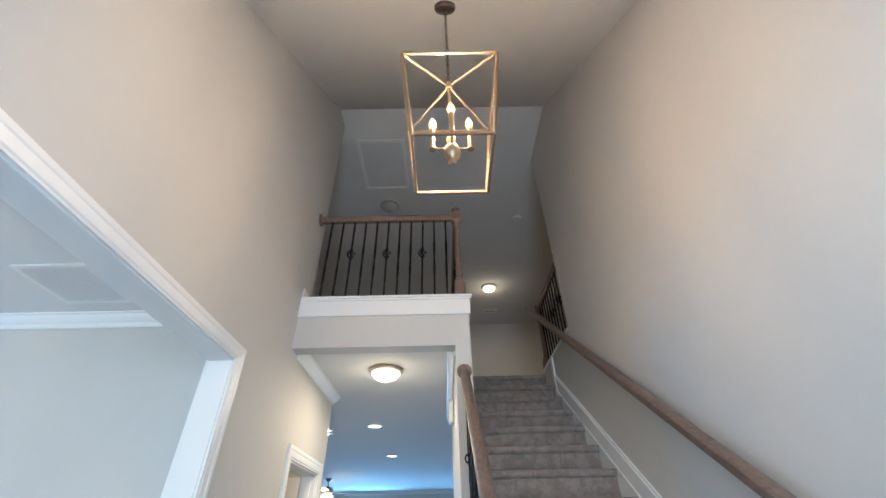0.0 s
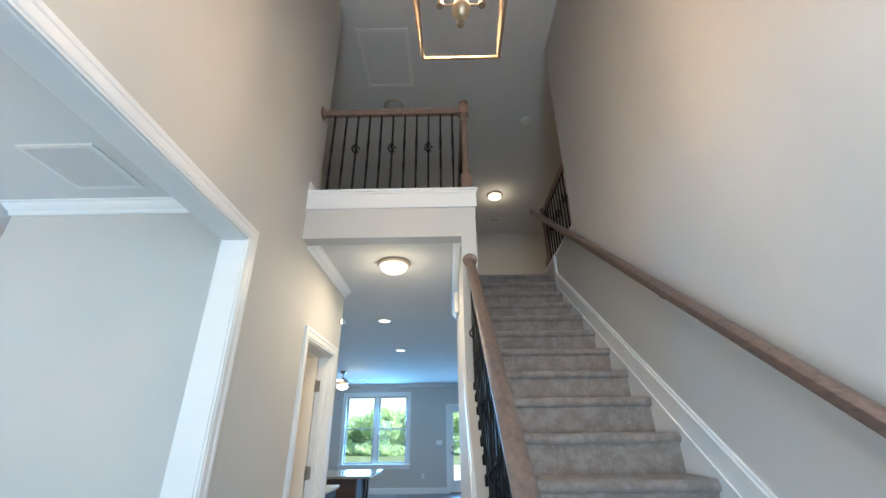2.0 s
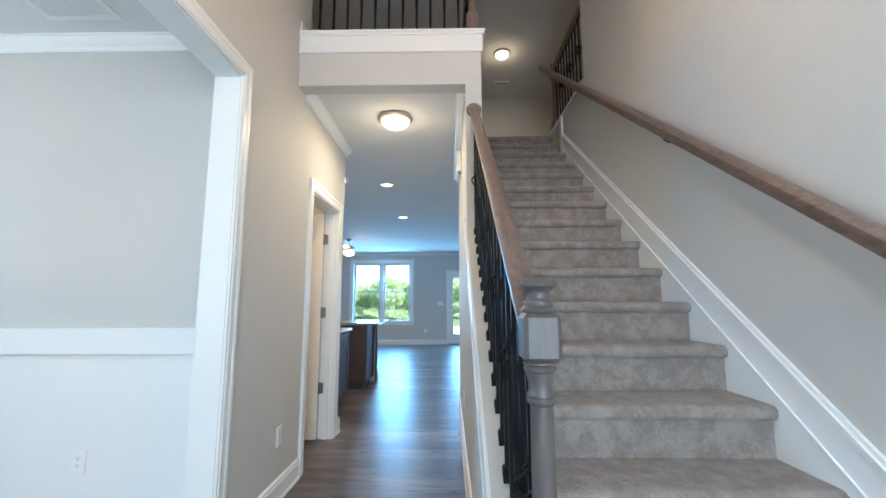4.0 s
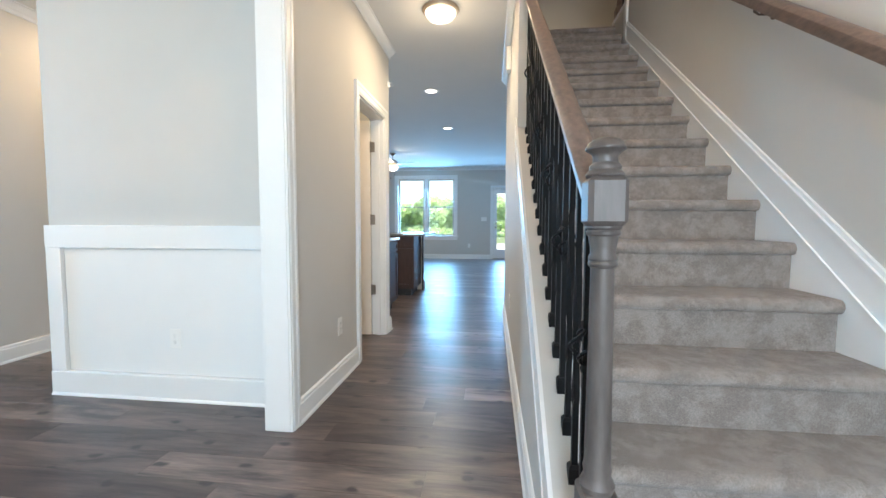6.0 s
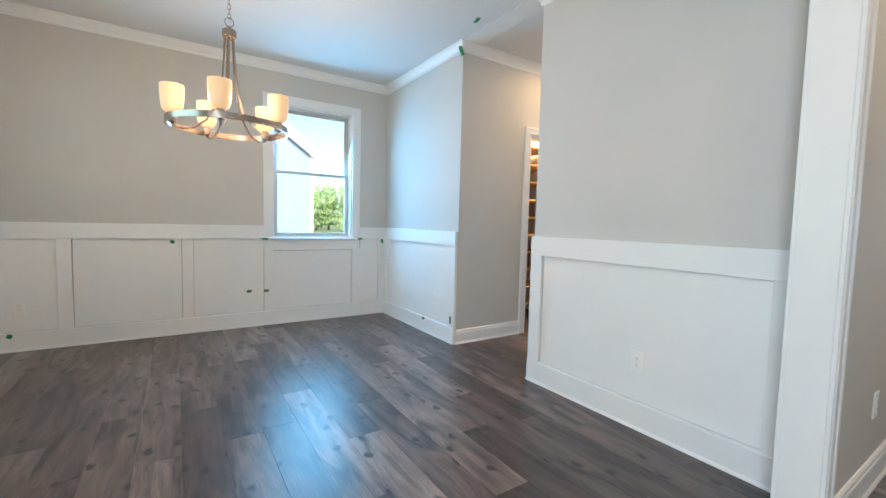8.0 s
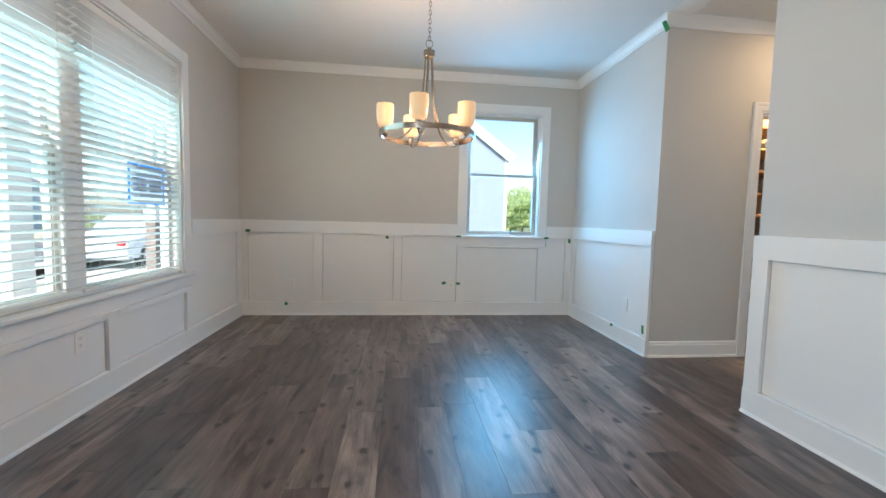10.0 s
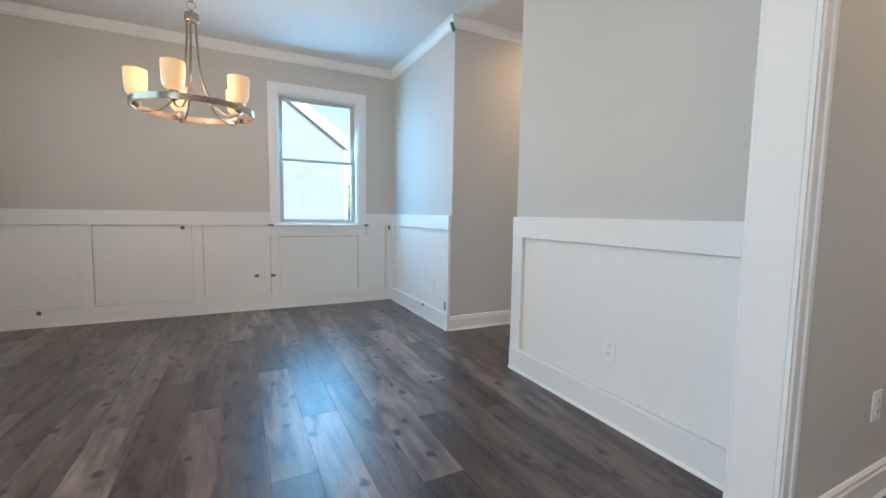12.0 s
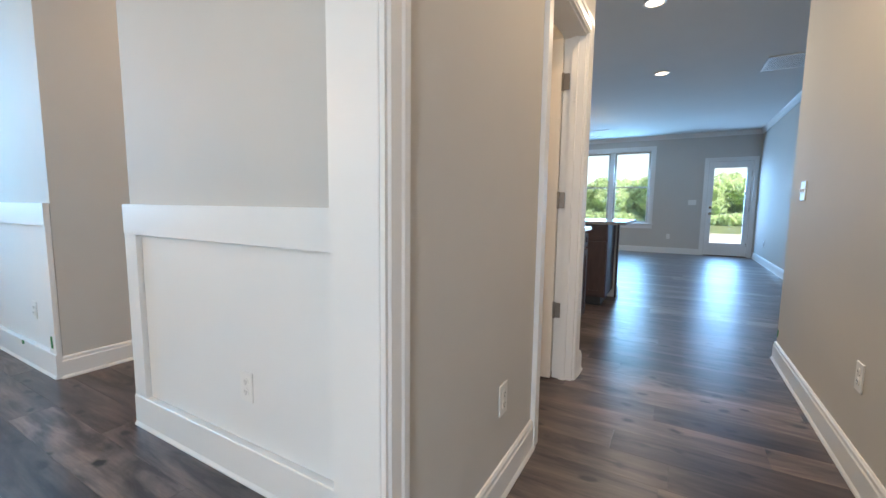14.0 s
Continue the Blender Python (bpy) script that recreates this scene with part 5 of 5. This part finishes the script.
# notice taped to the glass: unreadable print
nt_ = root("taped_notice", "grey printed notice taped to the glass with blue tape", "notice")
NY = YF - 0.070
part("paper", boxes((-3.955, NY - 0.001, 1.16, -3.565, NY, 1.415)), translucent(material("notice_paper", (0.75, 0.76, 0.8), 0.7, vary=0.1, scale=12), (0.8, 0.8, 0.86), 0.7), nt_)
part("tape_edge", boxes((-3.975, NY, 1.40, -3.545, NY + 0.001, 1.425), (-3.975, NY, 1.15, -3.545, NY + 0.001, 1.175), (-3.975, NY, 1.175, -3.95, NY + 0.001, 1.40), (-3.57, NY, 1.175, -3.545, NY + 0.001, 1.40)), BLUETAPE, nt_)
bm = bmesh.new()
for k in range(5):
    for x, w in ((-3.93, 0.15), (-3.75, 0.15)):
        box(bm, x, NY + 0.0002, 1.20 + 0.038 * k, x + w, NY + 0.0008, 1.218 + 0.038 * k)
part("print_bar", bm, translucent(material("notice_print", (0.3, 0.31, 0.36), 0.7), (0.5, 0.5, 0.56), 0.7), nt_)

# ---- outside ----
def ground_mat():
    m = material("lawn_ground", (0.16, 0.19, 0.07), 0.95, vary=0.3, scale=1.2, bump=0.5, bump_scale=30)
    return m


LAWN = ground_mat()
struct("ground", boxes((-400, -400, -0.75, 400, 400, -0.45)), LAWN, "green lawn that reaches the horizon")
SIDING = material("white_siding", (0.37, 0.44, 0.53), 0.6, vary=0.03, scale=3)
ROOF = material("grey_shingle_roof", (0.22, 0.22, 0.23), 0.9, vary=0.3, scale=6, bump=0.4, bump_scale=40)
CONC = material("concrete", (0.5, 0.49, 0.46), 0.9, vary=0.12, scale=2, bump=0.3, bump_scale=60)
ASPH = material("sun_bleached_road", (0.16, 0.157, 0.152), 0.92, vary=0.2, scale=3, bump=0.3, bump_scale=80)
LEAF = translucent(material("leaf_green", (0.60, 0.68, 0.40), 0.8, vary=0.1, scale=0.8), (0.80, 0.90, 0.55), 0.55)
BARK = material("bark", (0.10, 0.075, 0.055), 0.9, vary=0.3, scale=10)
struct("front_yard", boxes((-60, -9.0, -0.45, 40, -4.0, -0.44), (-60, -24.0, -0.45, 60, -17.5, -0.44)), material("straw_lawn", (0.48, 0.46, 0.33), 0.95, vary=0.25, scale=1.5, bump=0.3, bump_scale=30), "pale straw-covered new lawn")
struct("back_yard", boxes((-40, YB + 3.4, -0.45, 40, 31, -0.43)), material("bare_pale_soil", (0.52, 0.47, 0.36), 0.95, vary=0.2, scale=1.2, bump=0.3, bump_scale=25), "pale bare soil behind the house")
struct("driveway", boxes((-14.5, -10.2, -0.44, -10.0, -3.0, -0.43)), CONC, "pale concrete driveway next door")
struct("patio", boxes((-1.6, YB + 0.16, -0.45, 2.2, YB + 3.4, -0.06)), CONC, "pale concrete patio behind the back door")
struct("porch_floor", boxes((-4.4, -4.0, -0.45, 1.4, YF - 0.16, -0.06)), CONC, "concrete porch floor")
struct("road", boxes((-120, -17.5, -0.45, 120, -10.5, -0.44)), ASPH, "pale sun-bleached road in front of the house")
struct("pavement", boxes((-120, -10.5, -0.45, 120, -10.2, -0.30), (-120, -9.0, -0.45, 120, -7.6, -0.43)), CONC, "concrete kerb and pavement")


def house(name, x0, y0, x1, y1, eave, ridge, along, label, wins=(), z0=-0.45, o=0.35):
    """A sided house with a gable roof. along: the axis of the ridge."""
    h = root(name, label, "house")
    bm = bmesh.new()
    if along == "x":
        ends = [(x0, [(y0, z0), (y1, z0), (y1, eave), ((y0 + y1) / 2, ridge), (y0, eave)]), (x1, None)]
        prof = ends[0][1]
        a = [bm.verts.new((x0, p, q)) for p, q in prof]
        b = [bm.verts.new((x1, p, q)) for p, q in prof]
    else:
        prof = [(x0, z0), (x1, z0), (x1, eave), ((x0 + x1) / 2, ridge), (x0, eave)]
        a = [bm.verts.new((p, y0, q)) for p, q in prof]
        b = [bm.verts.new((p, y1, q)) for p, q in prof]
    bm.faces.new(a), bm.faces.new(b[::-1])
    for k in range(5):
        j = (k + 1) % 5
        bm.faces.new((a[k], a[j], b[j], b[k]))
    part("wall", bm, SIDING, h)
    t = 0.14
    for s in (0, 1):
        bm = bmesh.new()
        if along == "x":
            m_, e_ = (y0 + y1) / 2, (y0, y1)[s]
            d = Vector((0, e_ - m_, eave - ridge)).normalized() * o
            p0, p1 = Vector((0, m_, ridge + 0.02)), Vector((0, e_, eave + 0.02)) + d
            quad = [p0, p1, p1 + Vector((0, 0, t)), p0 + Vector((0, 0, t))]
            A = [bm.verts.new(q + Vector((x0 - min(o, 0.2), 0, 0))) for q in quad]
            B = [bm.verts.new(q + Vector((x1 + min(o, 0.2), 0, 0))) for q in quad]
        else:
            m_, e_ = (x0 + x1) / 2, (x0, x1)[s]
            d = Vector((e_ - m_, 0, eave - ridge)).normalized() * o
            p0, p1 = Vector((m_, 0, ridge + 0.02)), Vector((e_, 0, eave + 0.02)) + d
            quad = [p0, p1, p1 + Vector((0, 0, t)), p0 + Vector((0, 0, t))]
            A = [bm.verts.new(q + Vector((0, y0 - o, 0))) for q in quad]
            B = [bm.verts.new(q + Vector((0, y1 + o, 0))) for q in quad]
        bm.faces.new(A), bm.faces.new(B[::-1])
        for k in range(4):
            j = (k + 1) % 4
            bm.faces.new((A[k], A[j], B[j], B[k]))
        part("roof", bm, ROOF, h, "grey shingled roof slope")
    for x, y, z, w, hh, ax in wins:
        wbm = bmesh.new()
        q = 0.06
        if ax == "y":
            wd = part("window", boxes((x - w / 2 - q, y - 0.03, z - q, x + w / 2 + q, y + 0.03, z + hh + q)), WHITE, h, "white framed house window")
            part("pane", boxes((x - w / 2, y - 0.035, z, x + w / 2, y + 0.035, z + hh)), SLOT_GLASS, wd)
        else:
            wd = part("window", boxes((x - 0.03, y - w / 2 - q, z - q, x + 0.03, y + w / 2 + q, z + hh + q)), WHITE, h, "white framed house window")
            part("pane", boxes((x - 0.035, y - w / 2, z, x + 0.035, y + w / 2, z + hh)), SLOT_GLASS, wd)
    return h


SLOT_GLASS = material("dark_house_glass", (0.16, 0.18, 0.20), 0.08)
nb = house("neighbour_house", -24.0, -6.7, -13.74, 3.72, 3.2, 7.04, "x", "white lap-sided neighbouring house with a grey gable roof", o=0.07)
z, k = -0.42, 0
while z < 6.95:
    top = min(z + 0.15, 7.0)
    half = 5.21 if top < 3.2 else max(0.05, 5.21 - (top - 3.2) / 0.737)
    bm = bmesh.new()
    y0, y1 = -1.49 - half, -1.49 + half
    vs = [bm.verts.new(p) for p in ((-13.735, y0, z), (-13.735, y1, z), (-13.735, y1, z + 0.15), (-13.735, y0, z + 0.15),
                                    (-13.722, y0, z), (-13.722, y1, z), (-13.728, y1, z + 0.15), (-13.728, y0, z + 0.15))]
    for q in ((0, 1, 2, 3), (4, 5, 6, 7), (0, 1, 5, 4), (3, 2, 6, 7), (0, 3, 7, 4), (1, 2, 6, 5)):
        bm.faces.new([vs[i] for i in q])
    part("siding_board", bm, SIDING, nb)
    z += 0.15
part("corner_board", boxes((-13.76, 3.66, -0.45, -13.69, 3.76, 3.2)), WHITE, nb)
bm = bmesh.new()
for s in (-1, 1):
    beam(bm, (-13.64, -1.49, 7.10), (-13.64, -1.49 + s * 5.42, 3.11), 0.05, 0.30)
part("rake_board", bm, WHITE, nb, "white rake board of the gable")
for x0, w, dy, ridge in ((-34, 11, 0, 5.6), (-19, 10, 1.5, 6.0), (-3, 11, -0.5, 5.5), (14, 10, 1, 6.0)):
    wins = [(x0 + w * f, -26.0 + dy, 0.9, 1.1, 1.3, "y") for f in (0.2, 0.8)]
    house("street_house", x0, -36 + dy, x0 + w, -26 + dy, 3.0, ridge, "x" if w > 10 else "y", "grey-white house with a low gable roof across the road", wins)


def column(x, y, brick=False):
    c = root("porch_column", "white square porch column" if not brick else "brick and white porch pier", "column")
    z = -0.06
    if brick:
        part("pier", boxes((x - 0.06, y - 0.06, z, x + 0.06, y + 0.06, 1.0)), material("weathered_brick", (0.34, 0.27, 0.235), 0.85, vary=0.35, scale=9), c)
        z = 1.0
    w = 0.045 if brick else 0.11
    part("shaft", boxes((x - w, y - w, z, x + w, y + w, 2.6), bevel=0.006), WHITE, c)
    part("base", boxes((x - w - 0.03, y - w - 0.03, z, x + w + 0.03, y + w + 0.03, z + 0.14), bevel=0.006), WHITE, c)


column(-4.25, -2.9)
column(-6.31, -2.95, True)
struct("porch_step_pad", boxes((-6.6, -4.0, -0.45, -4.4, -2.4, -0.06)), CONC, "concrete pad under the porch pier")

car = root("car", "white parked car with dark windows", "car", at=(-14.4, -7.7, -0.45))
CARW = material("white_car_paint", (0.75, 0.76, 0.77), 0.2, coat=0.6)
TYRE = material("tyre_rubber", (0.02, 0.02, 0.02), 0.8)
prof = [(-2.25, 0.30), (2.2, 0.30), (2.28, 0.55), (2.20, 0.80), (1.2, 0.95), (0.55, 1.42), (-1.0, 1.45), (-1.85, 1.05), (-2.25, 0.98), (-2.32, 0.6)]
bm = bmesh.new()
rows = []
for y, s in ((-0.88, 0.94), (-0.84, 1.0), (0.84, 1.0), (0.88, 0.94)):
    rows.append([bm.verts.new((x, y * (0.86 if zz > 1.1 else 1), 0.30 + (zz - 0.30) * s)) for x, zz in prof])
for p, q in zip(rows, rows[1:]):
    for i in range(len(prof)):
        j = (i + 1) % len(prof)
        bm.faces.new((p[i], p[j], q[j], q[i]))
bm.faces.new(rows[0]), bm.faces.new(rows[-1][::-1])
bmesh.ops.bevel(bm, geom=bm.edges[:], offset=0.03, segments=2, affect="EDGES")
part("body", bm, CARW, car, "", True)
for s in (-1, 1):
    bm = bmesh.new()
    q = [(-1.45, 1.02), (1.0, 0.98), (0.50, 1.34), (-0.95, 1.37)]
    a = [bm.verts.new((x, s * 0.83, z)) for x, z in q]
    b = [bm.verts.new((x, s * (0.895 if z < 1.1 else 0.775), z)) for x, z in q]
    bm.faces.new(a), bm.faces.new(b[::-1])
    for i in range(4):
        bm.faces.new((a[i], a[(i + 1) % 4], b[(i + 1) % 4], b[i]))
    part("side_window", bm, SLOT_GLASS, car, "dark car window")
for s in (-1, 1):
    part("tail_light", boxes((2.16, s * 0.72 - 0.11, 0.66, 2.262, s * 0.72 + 0.11, 0.80), bevel=0.01), material("red_lamp_lens", (0.55, 0.02, 0.02), 0.2), car, "red tail light")
for x in (-1.35, 1.40):
    for s in (-1, 1):
        w_ = new("wheel")
        w_.parent = car
        part("tyre", lathe(bmesh.new(), [(0.21, -0.10), (0.31, -0.10), (0.33, -0.07), (0.33, 0.07), (0.31, 0.10), (0.21, 0.10)], 28, (x, s * 0.80, 0.33), "y", closed=True), TYRE, w_, "", True)
        bm = lathe(bmesh.new(), [(0.05, s * 0.09), (0.06, s * 0.095), (0.06, s * 0.04)], 14, (x, s * 0.80, 0.33), "y")
        for i in range(10):
            a = 2 * math.pi * i / 10
            beam(bm, (x, s * 0.87, 0.33), (x + 0.21 * math.cos(a), s * 0.885, 0.33 + 0.21 * math.sin(a)), 0.035, 0.02)
        part("rim", bm, NICKEL, w_, "silver spoked rim")


def leaves(name, blobs, count, size, label, mat):
    """Crowns as many small leaf clumps scattered over lumpy shells."""
    r = np.random.default_rng(11)
    vs, fs = [], []
    for bx, by, bz, rad, hgt in blobs:
        n = int(count)
        d = r.normal(size=(n, 3))
        d /= np.linalg.norm(d, axis=1)[:, None]
        rr = (0.75 + 0.3 * r.random(n) ** 0.5) * (1 + 0.22 * np.sin(d[:, 0] * 5 + bx) * np.cos(d[:, 2] * 6 + by))
        p = np.c_[bx + d[:, 0] * rr * rad, by + d[:, 1] * rr * rad, bz + d[:, 2] * rr * hgt]
        u = r.normal(size=(n, 3))
        u /= np.linalg.norm(u, axis=1)[:, None]
        v = np.cross(u, r.normal(size=(n, 3)))
        v /= np.linalg.norm(v, axis=1)[:, None]
        s = size * (0.6 + 0.8 * r.random(n))[:, None]
        base = len(vs)
        quad = np.stack([p - u * s - v * s * 0.5, p + u * s * 0.7 - v * s * 0.6, p + u * s + v * s * 0.5, p - u * s * 0.6 + v * s * 0.6], 1)
        vs.extend(map(tuple, quad.reshape(-1, 3)))
        fs.extend(tuple(range(base + 4 * i, base + 4 * i + 4)) for i in range(n))
    me = bpy.data.meshes.new(name)
    me.from_pydata(vs, [], fs)
    me.materials.append(mat)
    ob = new(name, me)
    return tagged(ob, label, kind="stuff")


tr = random.Random(5)
blobs, trunks = [], bmesh.new()


def grove(x, y, h):
    for _ in range(4):
        blobs.append((x + tr.uniform(-1.2, 1.2), y + tr.uniform(-1, 1), -0.4 + h * tr.uniform(0.12, 0.85), h * 0.26, h * 0.22))
    lathe(trunks, [(0.16, -0.5), (0.11, h * 0.4), (0.04, h * 0.85)], 6, (x, y, 0))


for i in range(96):
    grove(-42 + i * 0.72 + tr.uniform(-0.5, 0.5), 52 + tr.uniform(-4, 6), tr.uniform(3.9, 5.0))
for i in range(70):
    blobs.append((-40 + i * 1.0, 49 + tr.uniform(-2.5, 2.5), -0.1, 1.3, tr.uniform(0.5, 1.1)))
for i in range(14):
    grove(-60 + tr.uniform(-4, 4), 7 + i * 1.6, tr.uniform(4.5, 7.5))
for i in range(10):
    grove(-50 + i * 8, -50 + tr.uniform(-4, 4), tr.uniform(7, 11))
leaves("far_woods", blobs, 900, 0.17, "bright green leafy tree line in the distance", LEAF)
tagged(finish("far_trunks", trunks, BARK), "thin grey-brown tree trunks in the distance", kind="stuff")

# ---- floors: planks, last ----
struct("floor", boxes((XD - 0.1, YF - 0.1, -0.12, XR + 0.1, YB + 0.02, -0.006)), SUB, "dark underlay below the vinyl planks")
floor_ob = bpy.data.objects["floor"]
PW, PL = 0.182, 1.22


def in_plan(x, y):
    """True where the floor is open to view."""
    if y < YH:
        return y < YP + 0.2 or -3.9 < x < -2.6 or -1.3 < x < 0.3
    return -4.2 < x < 1.1


def plank_mesh(w):
    bm = boxes((0.0003, 0.0003, -0.006, w - 0.0003, PW - 0.0003, 0.0), bevel=0.0005)
    me = bpy.data.meshes.new("plank")
    bm.to_mesh(me)
    bm.free()
    me.materials.append(PLANK)
    return me


shared, near, far = {}, [], []
rng = random.Random(7)
row, y = 0, YF
while y < YB:
    x = XD - rng.uniform(0.0, PL)
    while x < XR:
        a, b = max(x, XD), min(x + PL, XR)
        if b - a > 0.03 and in_plan((a + b) / 2, y) or (y < YP + 0.2 and b - a > 0.03) or (b - a > 0.03 and (in_plan(a, y) or in_plan(b, y))):
            (near if y < 6.0 else far).append((a, y, b - a))
        x += PL
    y += PW
    row += 1
near.sort(key=lambda p: (p[0] + p[2] / 2 + 0.8) ** 2 + (p[1] - 1.2) ** 2)
far += near[300:]
for a, y, w in near[:300]:
    key = round(w, 3)
    if key not in shared:
        shared[key] = plank_mesh(w)
    p = new("plank", shared[key])
    p.location = (a, y, 0)
    p.parent = floor_ob
bm = bmesh.new()
for a, y, w in far:
    box(bm, a + 0.0003, y + 0.0003, -0.006, a + w - 0.0003, min(y + PW, YB) - 0.0003, 0)
me = bpy.data.meshes.new("planks_far")
bm.to_mesh(me)
bm.free()
me.materials.append(PLANK_FAR)
pf = new("planks_far", me)
pf.parent = floor_ob
tagged(pf, "dark grey-brown wood-look vinyl planks further off", kind="stuff")
